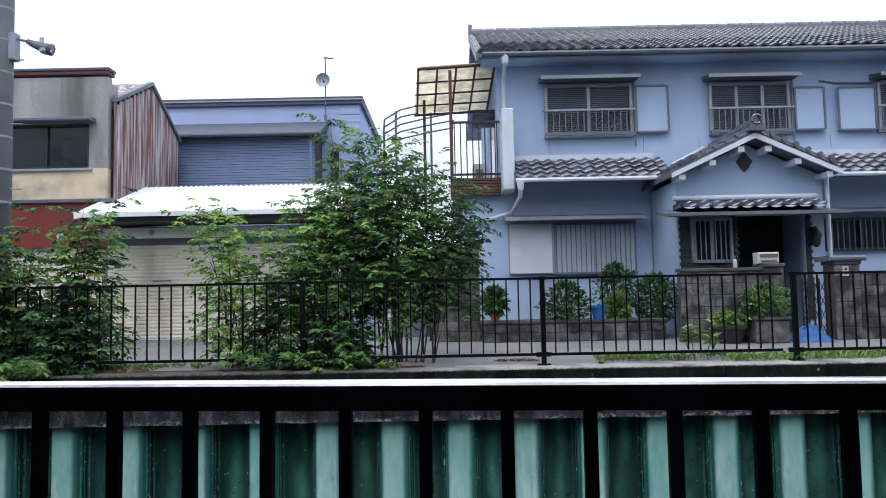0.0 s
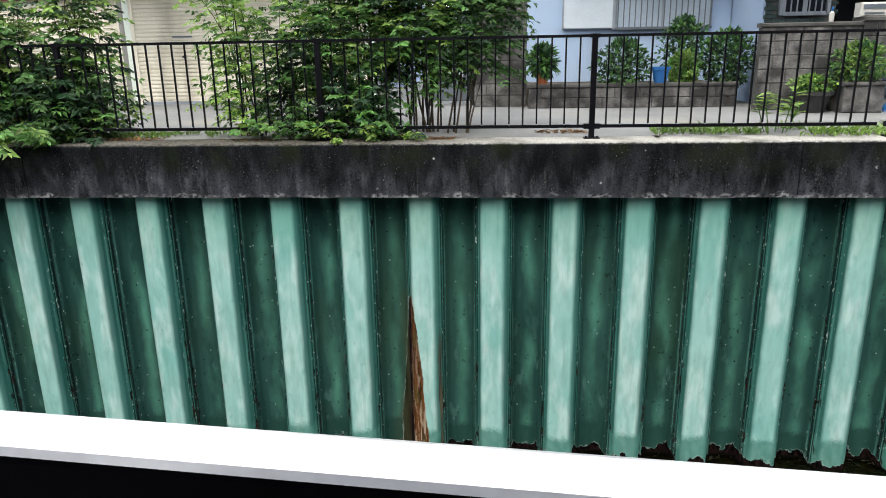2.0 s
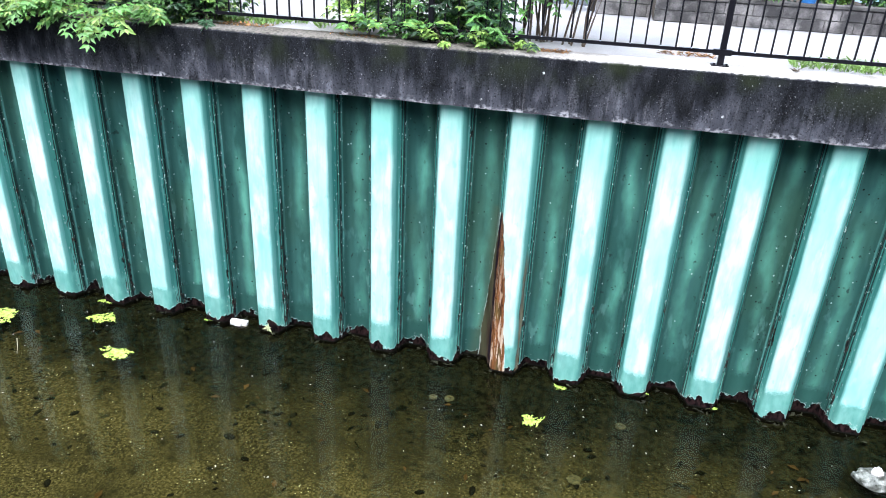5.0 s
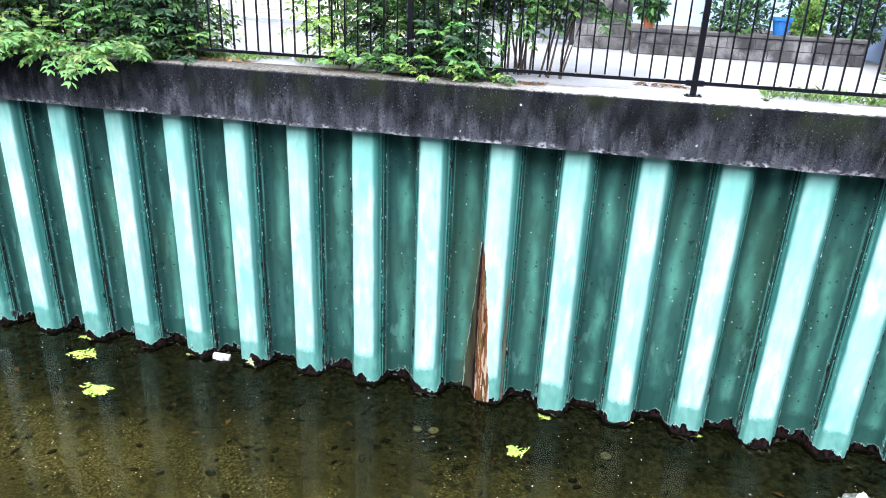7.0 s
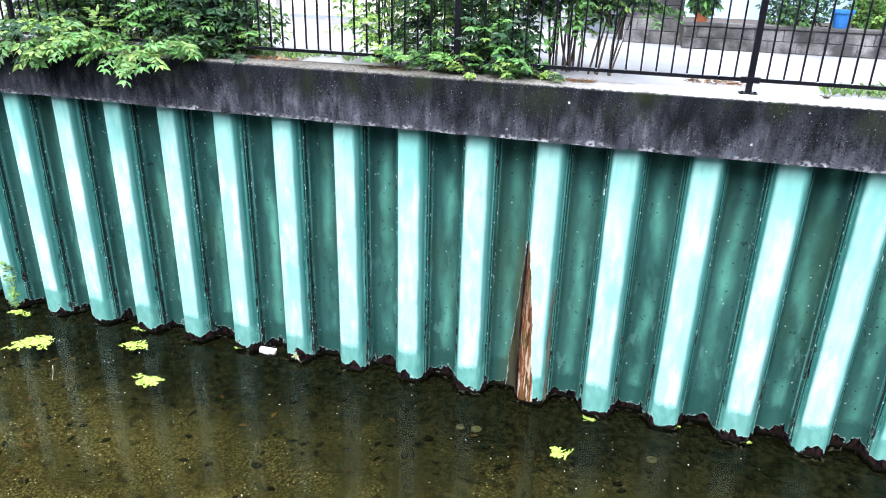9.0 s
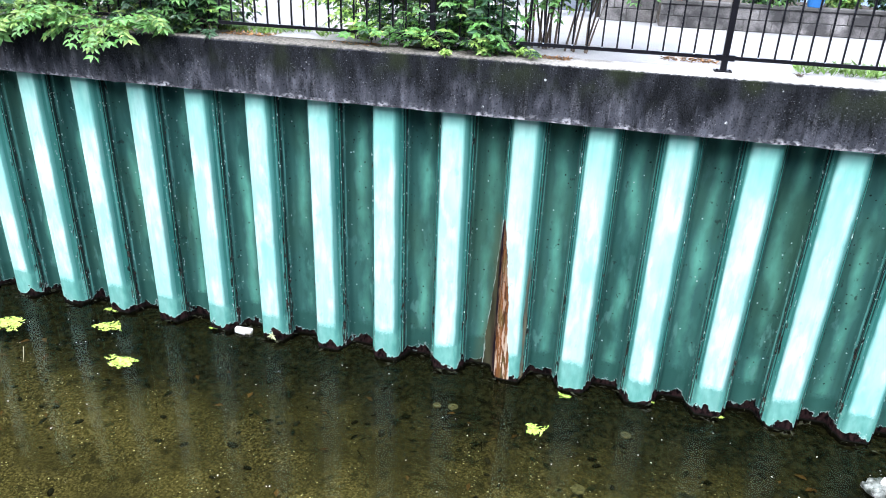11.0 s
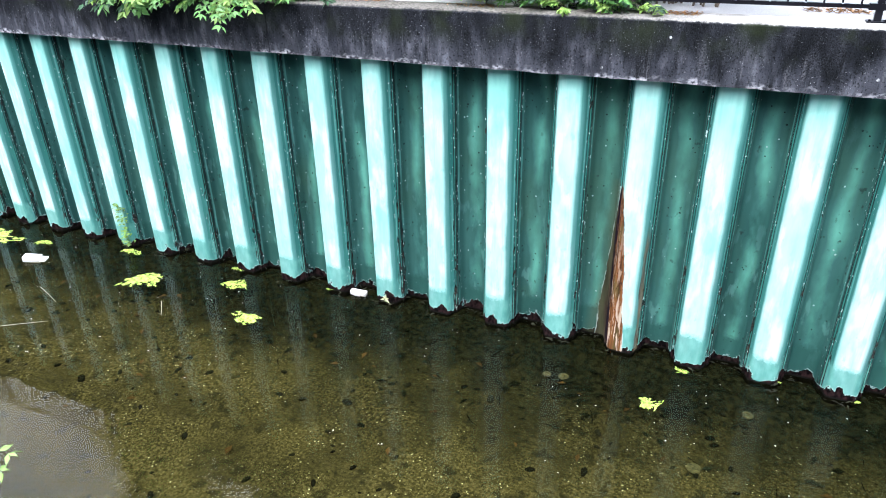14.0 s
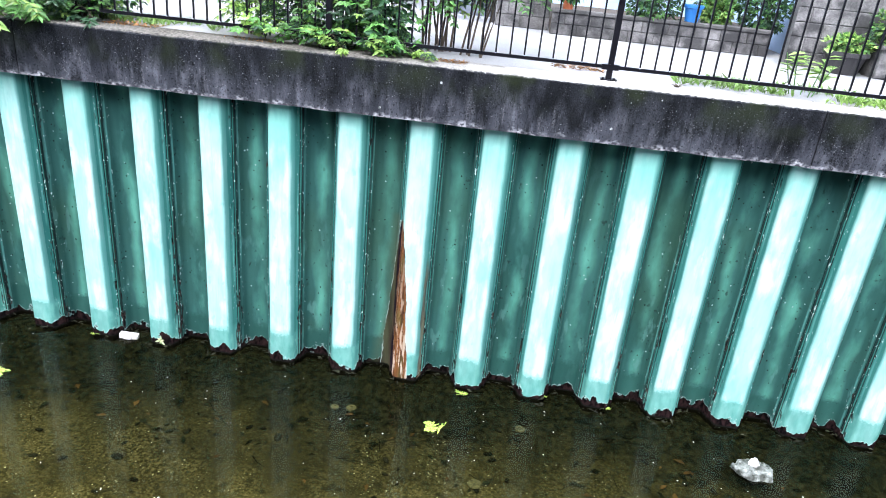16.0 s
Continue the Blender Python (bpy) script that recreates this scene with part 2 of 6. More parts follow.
    raw = k.mix(k.step(streak, 0.36, 0.62), (0.026, 0.011, 0.008), (0.150, 0.060, 0.022))
    raw = k.mix(k.step(k.noise(7.0, (1, 1, 0.3), 7.0), 0.5, 0.62, 0, 0.6), raw, (0.090, 0.075, 0.026))
    peel = k.math("MULTIPLY", k.step(k.noise(34.0, (1, 1, 0.10), 8.0), 0.50, 0.57), k.step(k.z, -2.3, -3.6, 0.15, 1.0))
    raw = k.mix(peel, raw, (0.40, 0.31, 0.23))
    flake = k.step(k.noise(40.0, (1, 1, 0.6), 6.0), 0.60, 0.64, 0, 0.8)
    raw = k.mix(flake, raw, (0.024, 0.012, 0.010))
    brown = k.mix(k.step(k.noise(14.0, (1, 1, 0.12), 6.0), 0.35, 0.65), (0.018, 0.014, 0.011), (0.058, 0.038, 0.027))
    tone = k.mix(side, brown, raw)
    dark_lock = k.step(k.math("ABSOLUTE", k.math("ADD", k.math("ADD", k.x, ragged), 0.198)), 0.026, 0.014)
    tone = k.mix(k.math("MULTIPLY", dark_lock, k.step(k.noise(12.0, (1, 1, 0.4)), 0.36, 0.5)), tone, (0.014, 0.009, 0.013))
    rimmed = k.math("MULTIPLY", k.math("MULTIPLY", k.step(k.math("ABSOLUTE", gap), 0.012, 0.004), on), k.step(k.noise(20.0, (1, 1, 0.3)), 0.42, 0.55))
    base = k.mix(k.math("MULTIPLY", rimmed, 0.8), base, (0.44, 0.52, 0.48))
    base = k.mix(wedge, base, tone)
    # brown water marks in the pan beside the wedge and along the next lock
    bleed = k.math("MULTIPLY", k.step(gap, 0.16, 0.0, 0.0, 0.55), k.math("MULTIPLY", on, k.step(k.x, -0.2, -0.24)))
    base = k.mix(k.math("MULTIPLY", bleed, k.step(k.noise(6.0, (1, 1, 0.2)), 0.35, 0.6)), base, (0.075, 0.085, 0.045))
    off2 = k.math("ABSOLUTE", k.math("SUBTRACT", k.x, 0.165))
    thin = k.math("MULTIPLY", k.step(k.math("ADD", off2, k.math("MULTIPLY", k.math("SUBTRACT", k.noise(12, (1, 1, 0.2)), 0.5), 0.06)), 0.020, 0.012), k.step(k.z, -2.2, -2.5))
    base = k.mix(k.math("MULTIPLY", thin, 0.85), base, k.mix(k.step(streak, 0.4, 0.6), (0.05, 0.028, 0.02), (0.16, 0.12, 0.07)))
    wet = k.step(k.math("ADD", k.z, k.math("MULTIPLY", k.noise(14.0), 0.03)), WATER + 0.045, WATER + 0.028)
    base = k.mix(wet, base, (0.007, 0.007, 0.006))
    k.put(k.b.inputs["Base Color"], base)
    k.put(k.b.inputs["Roughness"], k.mix(k.math("MAXIMUM", k.math("MAXIMUM", wedge, rust), chips), k.step(k.noise(5), 0.3, 0.7, 0.34, 0.55), 0.85))
    k.put(k.b.inputs["Specular IOR Level"], k.step(k.math("MAXIMUM", k.math("MAXIMUM", wedge, rust), chips), 0.0, 1.0, 0.05 if shaded else 0.10, 0.0))
    relief = k.math("ADD", k.math("MULTIPLY", k.noise(4, (1, 1, 0.4)), 0.6), k.math("MULTIPLY", k.noise(60), k.step(k.math("MAXIMUM", wedge, rust), 0, 1, 0.05, 0.6)))
    k.bump(k.math("SUBTRACT", relief, k.math("MULTIPLY", chips, 0.3)), 0.3, 0.02)
    return m


def stained_concrete():
    m = blank("stained_concrete")
    k = Nodes(m)
    base = k.mix(k.step(k.noise(2.4, (1, 1, 0.7), 6.0), 0.3, 0.7), (0.020, 0.021, 0.026), (0.066, 0.069, 0.082))
    base = k.mix(k.step(k.noise(7.0, (1, 1, 0.30), 7.0), 0.50, 0.66, 0, 0.6), base, (0.135, 0.138, 0.160))
    onface = k.step(k.y, 0.03, 0.01)
    # soot and lichen come down from the arris in uneven tongues
    runs = k.math("ADD", k.math("MULTIPLY", k.math("SUBTRACT", k.noise(2.3, (1, 1, 0.15)), 0.5), 1.3), k.math("MULTIPLY", k.math("SUBTRACT", k.noise(14.0, (1, 1, 0.22), 6.0), 0.5), 0.55))
    soot = k.step(k.math("ADD", k.z, runs), -0.54, -0.24, 0.0, 0.95)
    speck = k.noise(95.0, (1, 1, 0.8), 6.0)
    soot = k.math("MULTIPLY", soot, k.step(speck, 0.30, 0.58, 1.0, 0.72))
    base = k.mix(k.math("MULTIPLY", soot, onface), base, (0.004, 0.0045, 0.0048))
    patch = k.math("MULTIPLY", k.step(k.noise(3.3, (1.2, 1, 0.55), 7.0), 0.50, 0.64, 0, 0.85), k.step(speck, 0.62, 0.42, 0.35, 1.0))
    base = k.mix(k.math("MULTIPLY", patch, onface), base, (0.005, 0.0055, 0.006))
    pore = k.step(k.noise(55.0, (1, 1, 0.7), 7.0), 0.55, 0.66, 0, 0.7)
    base = k.mix(k.math("MULTIPLY", pore, onface), base, (0.004, 0.0045, 0.005))
    drip = k.math("MULTIPLY", k.step(k.noise(9.0, (1, 1, 0.06)), 0.60, 0.68), k.step(k.noise(1.9, (1, 1, 0.5)), 0.46, 0.58, 0.0, 0.75))
    base = k.mix(k.math("MULTIPLY", drip, onface), base, (0.006, 0.0065, 0.007))
    wept = k.math("MULTIPLY", k.step(k.noise(12.0, (1, 1, 0.12), 8.0), 0.60, 0.72), k.math("MULTIPLY", k.step(k.z, -0.12, -0.5, 0.0, 0.6), k.step(k.noise(60.0), 0.4, 0.6)))
    base = k.mix(k.math("MULTIPLY", wept, onface), base, (0.17, 0.17, 0.185))
    moss = k.math("MULTIPLY", k.step(k.noise(1.7), 0.5, 0.62), k.step(k.z, -0.40, -0.05, 0, 0.6))
    base = k.mix(k.math("MULTIPLY", moss, onface), base, (0.022, 0.028, 0.014))
    lime = k.math("MULTIPLY", k.step(k.math("ADD", k.z, k.math("MULTIPLY", k.noise(5.0), 0.22)), -0.44, -0.49), k.math("MULTIPLY", k.step(k.noise(20.0, (1, 1, 1.4), 9.0), 0.44, 0.60), k.step(k.noise(1.7), 0.43, 0.54)))
    base = k.mix(k.math("MULTIPLY", lime, 0.85), base, (0.42, 0.42, 0.44))
    fleck = k.math("MULTIPLY", k.step(k.noise(70.0, (1, 1, 0.9), 2.0), 0.685, 0.71), k.step(k.noise(2.4), 0.40, 0.56))
    base = k.mix(k.math("MULTIPLY", fleck, 0.6), base, (0.34, 0.34, 0.35))
    # round lichens and cone holes, here and there
    cell = k.n.new("ShaderNodeTexVoronoi")
    cell.inputs["Scale"].default_value = 3.2
    k.l.new(k.pos, cell.inputs["Vector"])
    disc = k.math("MULTIPLY", k.step(cell.outputs["Distance"], 0.055, 0.042), k.step(k.noise(31.0), 0.4, 0.52))
    base = k.mix(k.math("MULTIPLY", disc, onface), base, (0.36, 0.37, 0.36))
    top = k.step(k.math("ADD", k.z, k.math("MULTIPLY", k.math("SUBTRACT", k.noise(24.0), 0.5), 0.03)), -0.022, -0.008)
    grit = k.mix(k.step(k.noise(90.0), 0.4, 0.62), (0.27, 0.26, 0.245), (0.50, 0.485, 0.46))
    grit = k.mix(k.step(k.noise(1.6, (1, 1, 1), 7.0), 0.46, 0.66, 0, 0.75), grit, (0.10, 0.095, 0.08))
    # the top turns darker toward the left, with an uneven edge
    soil = k.step(k.math("ADD", k.x, k.math("MULTIPLY", k.math("SUBTRACT", k.noise(1.3, (1, 1, 1), 6.0), 0.5), 3.0)), 1.0, -0.4, 0.0, 0.88)
    grit = k.mix(soil, grit, k.mix(k.step(k.noise(30.0), 0.4, 0.62), (0.035, 0.032, 0.026), (0.11, 0.10, 0.085)))
    grit = k.mix(k.step(k.noise(45.0, (1, 1, 1), 6.0), 0.60, 0.68, 0, 0.6), grit, (0.07, 0.065, 0.06))
    base = k.mix(top, base, grit)
    k.put(k.b.inputs["Base Color"], base)
    k.b.inputs["Roughness"].default_value = 0.9
    k.b.inputs["Specular IOR Level"].default_value = 0.0
    k.bump(k.math("ADD", k.math("MULTIPLY", k.noise(70.0), 0.6), k.noise(12.0)), 0.6, 0.014)
    return m


def water_mat():
    m = blank("water")
    k = Nodes(m)
    gl = k.n.new("ShaderNodeBsdfGlossy")
    gl.inputs["Roughness"].default_value = 0.03
    gl.inputs[0].default_value = (1.0, 1.0, 1.0, 1)
    tr = k.n.new("ShaderNodeBsdfTransparent")
    tr.inputs[0].default_value = (0.60, 0.61, 0.44, 1)
    fr = k.n.new("ShaderNodeFresnel")
    fr.inputs[0].default_value = 1.18
    bp = k.n.new("ShaderNodeBump")
    bp.inputs["Strength"].default_value, bp.inputs["Distance"].default_value = 0.045, 0.02
    k.l.new(k.math("ADD", k.noise(5.0, (1, 1, 1), 2.0), k.math("MULTIPLY", k.noise(22.0), 0.12)), bp.inputs["Height"])
    k.l.new(bp.outputs[0], gl.inputs["Normal"])
    k.l.new(bp.outputs[0], fr.inputs["Normal"])
    mx = k.n.new("ShaderNodeMixShader")
    k.l.new(fr.outputs[0], mx.inputs[0])
    k.l.new(tr.outputs[0], mx.inputs[1])
    k.l.new(gl.outputs[0], mx.inputs[2])
    k.l.new(mx.outputs[0], k.n["Material Output"].inputs[0])
    return m


def bed_mat():
    m = blank("stream_bed")
    k = Nodes(m)
    base = k.mix(k.step(k.noise(0.9), 0.3, 0.7), (0.022, 0.019, 0.010), (0.052, 0.044, 0.022))
    base = k.mix(k.step(k.noise(34.0, (1, 1, 1), 8.0), 0.42, 0.70, 0, 0.85), base, (0.145, 0.120, 0.066))
    # single grains, a few of them pale
    grain = k.n.new("ShaderNodeTexVoronoi")
    grain.inputs["Scale"].default_value = 46.0
    k.l.new(k.pos, grain.inputs["Vector"])
    tone = k.n.new("ShaderNodeSeparateColor")
    k.l.new(grain.outputs["Color"], tone.inputs[0])
    inside = k.step(grain.outputs["Distance"], 0.46, 0.30)
    base = k.mix(k.math("MULTIPLY", k.step(tone.outputs[0], 0.70, 0.95, 0, 0.8), inside), base, (0.20, 0.175, 0.105))
    base = k.mix(k.math("MULTIPLY", k.step(tone.outputs[1], 0.72, 0.9, 0, 0.8), inside), base, (0.012, 0.011, 0.008))
    base = k.mix(k.math("MULTIPLY", k.step(tone.outputs[2], 0.972, 0.985), inside), base, (0.55, 0.52, 0.42))
    # silt drifts
    base = k.mix(k.step(k.noise(1.6, (1, 1, 1), 7.0), 0.44, 0.62, 0, 0.62), base, (0.030, 0.026, 0.016))
    base = k.mix(k.step(k.noise(6.0, (1, 1, 1), 7.0), 0.56, 0.66, 0, 0.75), base, (0.017, 0.016, 0.011))
    base = k.mix(k.step(k.noise(17.0, (1, 1, 1), 4.0), 0.66, 0.70, 0, 0.85), base, (0.008, 0.008, 0.006))
    # darkening toward the pile feet, painted in for the dark reflected wall
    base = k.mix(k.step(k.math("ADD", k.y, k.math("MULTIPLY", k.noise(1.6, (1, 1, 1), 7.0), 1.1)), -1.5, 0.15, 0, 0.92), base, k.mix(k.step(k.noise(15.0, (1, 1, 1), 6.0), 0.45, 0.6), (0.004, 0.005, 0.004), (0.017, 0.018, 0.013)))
    k.put(k.b.inputs["Base Color"], base)
    k.b.inputs["Roughness"].default_value = 0.95
    k.b.inputs["Specular IOR Level"].default_value = 0.0
    k.bump(k.math("ADD", k.noise(14.0), k.math("MULTIPLY", k.noise(50.0), 0.5)), 0.7, 0.03)
    return m


PILE, PILEIN, CONC, WATERM, BED = pile_paint("pile_paint", False), pile_paint("pile_paint_shaded", True), stained_concrete(), water_mat(), bed_mat()
BLACK = mat("black_paint", (0.006, 0.006, 0.008), 0.35, 0.0, 0.2, 3, 60, 0.05, spec=0.1)
# sky glare on the rail top, put into a bright metal colour
RAILTOP = mat("glare_rail_top", (0.86, 0.86, 0.9), 0.38, 0.9, 0.08, 4, 60, 0.06)
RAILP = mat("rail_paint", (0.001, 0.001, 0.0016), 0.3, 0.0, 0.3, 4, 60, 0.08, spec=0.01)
ASPHALT = mat("asphalt", (0.19, 0.19, 0.195), 0.95, 0, 0.2, 0.8, 120, 0.5, (0.24, 0.23, 0.20), 0.2, 0.7)
PLASTER = mat("plaster", (0.40, 0.52, 0.71), 0.9, 0, 0.06, 0.6, 160, 0.35, (0.31, 0.38, 0.52), 0.12, 0.5, (1, 1, 0.3))
TILE = mat("roof_tile", (0.085, 0.092, 0.120), 0.26, 0, 0.3, 2, 30, 0.15, vary=0.45, spec=1.0)
ALU = mat("aluminium", (0.30, 0.33, 0.38), 0.5, 0.3, 0.12, 2, 60, 0.05)
GREYMET = mat("grey_metal", (0.14, 0.16, 0.19), 0.5, 0.3, 0.15, 2, 50, 0.05)
DARKMET = mat("dark_metal", (0.035, 0.033, 0.035), 0.5, 0.2, 0.2, 2, 50, 0.05)
WHITEPVC = mat("white_pvc", (0.6, 0.66, 0.74), 0.45, 0, 0.08, 2, 40, 0.03)
BLOCK = mat("concrete_block", (0.15, 0.143, 0.142), 0.95, 0, 0.35, 4.0, 45, 0.7, (0.030, 0.030, 0.031), 0.55, 3.2, vary=0.2, spec=0.1)
MORTAR = mat("mortar", (0.085, 0.082, 0.080), 0.95, 0, 0.3, 3, 60, 0.4, (0.03, 0.03, 0.03), 0.4, 2.5)
BRICK = mat("dark_brick", (0.03, 0.05, 0.05), 0.4, 0, 0.2, 3, 40, 0.1, vary=0.25)
SHUTTER = mat("shutter_steel", (0.74, 0.69, 0.60), 0.55, 0.05, 0.08, 0.6, 50, 0.05, (0.42, 0.38, 0.32), 0.15, 1.0, (1, 1, 0.3))
FASCIA = mat("fascia_paint", (0.72, 0.78, 0.73), 0.6, 0, 0.1, 1, 40, 0.05, (0.3, 0.3, 0.27), 0.15, 1.5)
SHEETROOF = mat("roof_sheet", (0.84, 0.85, 0.87), 0.4, 0.05, 0.08, 1, 30, 0.04)
REDWALL = mat("red_paint", (0.20, 0.035, 0.03), 0.75, 0, 0.15, 1, 40, 0.1, (0.16, 0.04, 0.035), 0.25, 0.8)
CREAM = mat("cream_render", (0.68, 0.56, 0.40), 0.9, 0, 0.16, 0.8, 60, 0.2, (0.27, 0.25, 0.22), 0.48, 1.0)
GREYWALL = mat("grey_render", (0.33, 0.325, 0.325), 0.9, 0, 0.28, 0.7, 60, 0.25, (0.13, 0.12, 0.12), 0.42, 1.1, (1.8, 1.8, 0.28))
RUSTSHEET = mat("rusted_sheet", (0.52, 0.48, 0.50), 0.75, 0.0, 0.25, 2, 40, 0.2, (0.125, 0.022, 0.018), 0.58, 1.9, (6, 6, 0.3), vary=0.12)
SIDING = mat("blue_siding", (0.24, 0.32, 0.50), 0.7, 0, 0.1, 1, 40, 0.1, (0.2, 0.25, 0.36), 0.2, 1.0)
BLUEWALL = mat("blue_wall", (0.36, 0.44, 0.66), 0.8, 0, 0.08, 1, 40, 0.1)
SLATE = mat("slate_sheet", (0.085, 0.095, 0.13), 0.6, 0, 0.12, 1.5, 40, 0.1)
WINDOW = mat("window_glass", (0.015, 0.02, 0.028), 0.08, 0, 0.1, 2, 10, 0, spec=0.35)
FROST = mat("frosted_glass", (0.50, 0.58, 0.68), 0.3, 0, 0.08, 1, 20, 0.02)
POLEM = mat("pole_concrete", (0.20, 0.21, 0.235), 0.85, 0, 0.1, 1.5, 60, 0.15, (0.12, 0.12, 0.13), 0.2, 1.0)
BARK = mat("bark", (0.06, 0.045, 0.032), 0.9, 0, 0.3, 8, 60, 0.4)
LEAF = leaf_mat("leaf", (0.085, 0.205, 0.05))
LEAFLIGHT = leaf_mat("leaf_light", (0.23, 0.37, 0.085))
BAGFILM = mat("bag_film", (0.15, 0.16, 0.145), 0.35, 0, 0.5, 14, 60, 0.3, (0.02, 0.022, 0.016), 0.62, 11.0, spec=0.25)
LEAFDARK = leaf_mat("leaf_dark", (0.018, 0.056, 0.022))
STALK = mat("dry_stalk", (0.26, 0.25, 0.18), 0.8, 0, 0.2, 9, 60, 0.1)
PALELEAF = leaf_mat("pale_leaf", (0.62, 0.64, 0.36))
GRASS = leaf_mat("grass", (0.15, 0.26, 0.06))
DRY = mat("dry_leaves", (0.32, 0.16, 0.06), 0.9, 0, 0.3, 9, 50, 0.2, vary=0.3)
TERRA = mat("terracotta", (0.42, 0.12, 0.05), 0.8, 0, 0.15, 6, 60, 0.1)
BLUEPL = mat("blue_plastic", (0.015, 0.11, 0.32), 0.4, 0, 0.1, 4, 40, 0.03)
SOIL = mat("soil", (0.07, 0.055, 0.042), 0.95, 0, 0.3, 6, 60, 0.6)
ALGAE = mat("algae", (0.33, 0.43, 0.09), 0.85, 0, 0.4, 14, 90, 0.8, (0.10, 0.17, 0.025), 0.42, 22, spec=0.1)
SUNK = mat("sunken_leaf", (0.007, 0.008, 0.006), 0.9, 0, 0.3, 8, 60, 0.2, vary=0.5, spec=0.0)
RINGM = mat("corroded_ring", (0.085, 0.078, 0.045), 0.9, 0, 0.3, 9, 60, 0.3, (0.03, 0.028, 0.018), 0.4, 20)
SUNKBROWN = mat("brown_leaf", (0.06, 0.034, 0.016), 0.9, 0, 0.3, 8, 60, 0.2, vary=0.4, spec=0.05)
SCUM = mat("scum", (0.022, 0.023, 0.014), 0.85, 0, 0.4, 8, 60, 0.2, vary=0.6, spec=0.1)
STONE = mat("bed_stone", (0.011, 0.011, 0.009), 0.9, 0, 0.3, 8, 60, 0.4, vary=0.4, spec=0.0)
TRASH = mat("pale_litter", (0.5, 0.48, 0.46), 0.5, 0, 0.12, 20, 60, 0.1)
WOOD = mat("old_wood", (0.10, 0.045, 0.035), 0.7, 0, 0.2, 4, 60, 0.2, stretch=(1, 1, 0.2))
PANEL = leaf_mat("translucent_panel", (0.86, 0.82, 0.70))
PANEL.node_tree.nodes["Mix Shader"].inputs[0].default_value = 0.8
# near-black for recesses and backings, with the shade in the colour itself
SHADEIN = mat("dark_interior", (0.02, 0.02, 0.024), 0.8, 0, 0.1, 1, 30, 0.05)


# mesh helpers
class Geo:
    """Collects vertices and faces of one mesh."""

    def __init__(self):
        self.v, self.f = [], []

    def add(self, verts, faces):
        k = len(self.v)
        self.v += [tuple(p) for p in verts]
        self.f += [tuple(i + k for i in f) for f in faces]
        return self

    def box(self, x0, x1, y0, y1, z0, z1, m=None, c=0.0):
        """A box, with its upright edges cut by c."""
        if c:
            ring = [(x0 + c, y0), (x1 - c, y0), (x1, y0 + c), (x1, y1 - c), (x1 - c, y1), (x0 + c, y1), (x0, y1 - c), (x0, y0 + c)]
        else:
            ring = [(x0, y0), (x1, y0), (x1, y1), (x0, y1)]
        n = len(ring)
        vs = [Vector((x, y, z)) for z in (z0, z1) for x, y in ring]
        if m:
            vs = [m @ p for p in vs]
        fs = [(i, (i + 1) % n, n + (i + 1) % n, n + i) for i in range(n)] + [tuple(range(n - 1, -1, -1)), tuple(range(n, 2 * n))]
        return self.add(vs, fs)

    def brick(self, x0, x1, y0, y1, z0, z1, c=0.008, m=None):
        """A box with all front edges eased: the front (-y) and top are inset."""
        vs = []
        for y, e in ((y0, c), (y0 + c, 0.0), (y1, 0.0)):
            vs += [(x0 + e, y, z0 + e), (x1 - e, y, z0 + e), (x1 - e, y, z1 - e), (x0 + e, y, z1 - e)]
        fs = [(0, 1, 2, 3), (11, 10, 9, 8)]
        for a in (0, 4):
            fs += [(a + i, a + 4 + i, a + 4 + (i + 1) % 4, a + (i + 1) % 4) for i in range(4)]
        vs = [Vector(p) for p in vs]
        return self.add([m @ p for p in vs] if m else vs, fs)

    def tube(self, pts, r, n=8, r1=None):
        """A round bar along points, tapering from r to r1."""
        pts = [Vector(p) for p in pts]
        r1 = r if r1 is None else r1
        vs, up = [], None
        for i, p in enumerate(pts):
            d = (pts[min(i + 1, len(pts) - 1)] - pts[max(i - 1, 0)]).normalized()
            a = d.cross(Vector((0, 0, 1)) if abs(d.z) < 0.9 else Vector((0, 1, 0))).normalized()
            b = d.cross(a)
            rr = r + (r1 - r) * i / max(len(pts) - 1, 1)
            vs += [p + (a * math.cos(2 * math.pi * j / n) + b * math.sin(2 * math.pi * j / n)) * rr for j in range(n)]
        fs = [(i * n + j, i * n + (j + 1) % n, (i + 1) * n + (j + 1) % n, (i + 1) * n + j) for i in range(len(pts) - 1) for j in range(n)]
        fs += [tuple(range(n - 1, -1, -1)), tuple(range((len(pts) - 1) * n, len(pts) * n))]
        return self.add(vs, fs)

    def lathe(self, cx, cy, prof, n=16):
        """A turned form: prof is (radius, z) from the bottom up."""
        vs = [(cx + r * math.cos(2 * math.pi * j / n), cy + r * math.sin(2 * math.pi * j / n), z) for r, z in prof for j in range(n)]
        fs = [(i * n + j, i * n + (j + 1) % n, (i + 1) * n + (j + 1) % n, (i + 1) * n + j) for i in range(len(prof) - 1) for j in range(n)]
        fs += [tuple(range(n - 1, -1, -1)), tuple(range((len(prof) - 1) * n, len(prof) * n))]
        return self.add(vs, fs)

    def prism(self, outline, axis, a, b):
        """An outline in the two other axes, pulled along axis from a to b."""
        n = len(outline)

        def at(p, w):
            return (w, p[0], p[1]) if axis == "x" else (p[0], w, p[1]) if axis == "y" else (p[0], p[1], w)
        vs = [at(p, w) for w in (a, b) for p in outline]
        fs = [(i, (i + 1) % n, n + (i + 1) % n, n + i) for i in range(n)] + [tuple(range(n - 1, -1, -1)), tuple(range(n, 2 * n))]
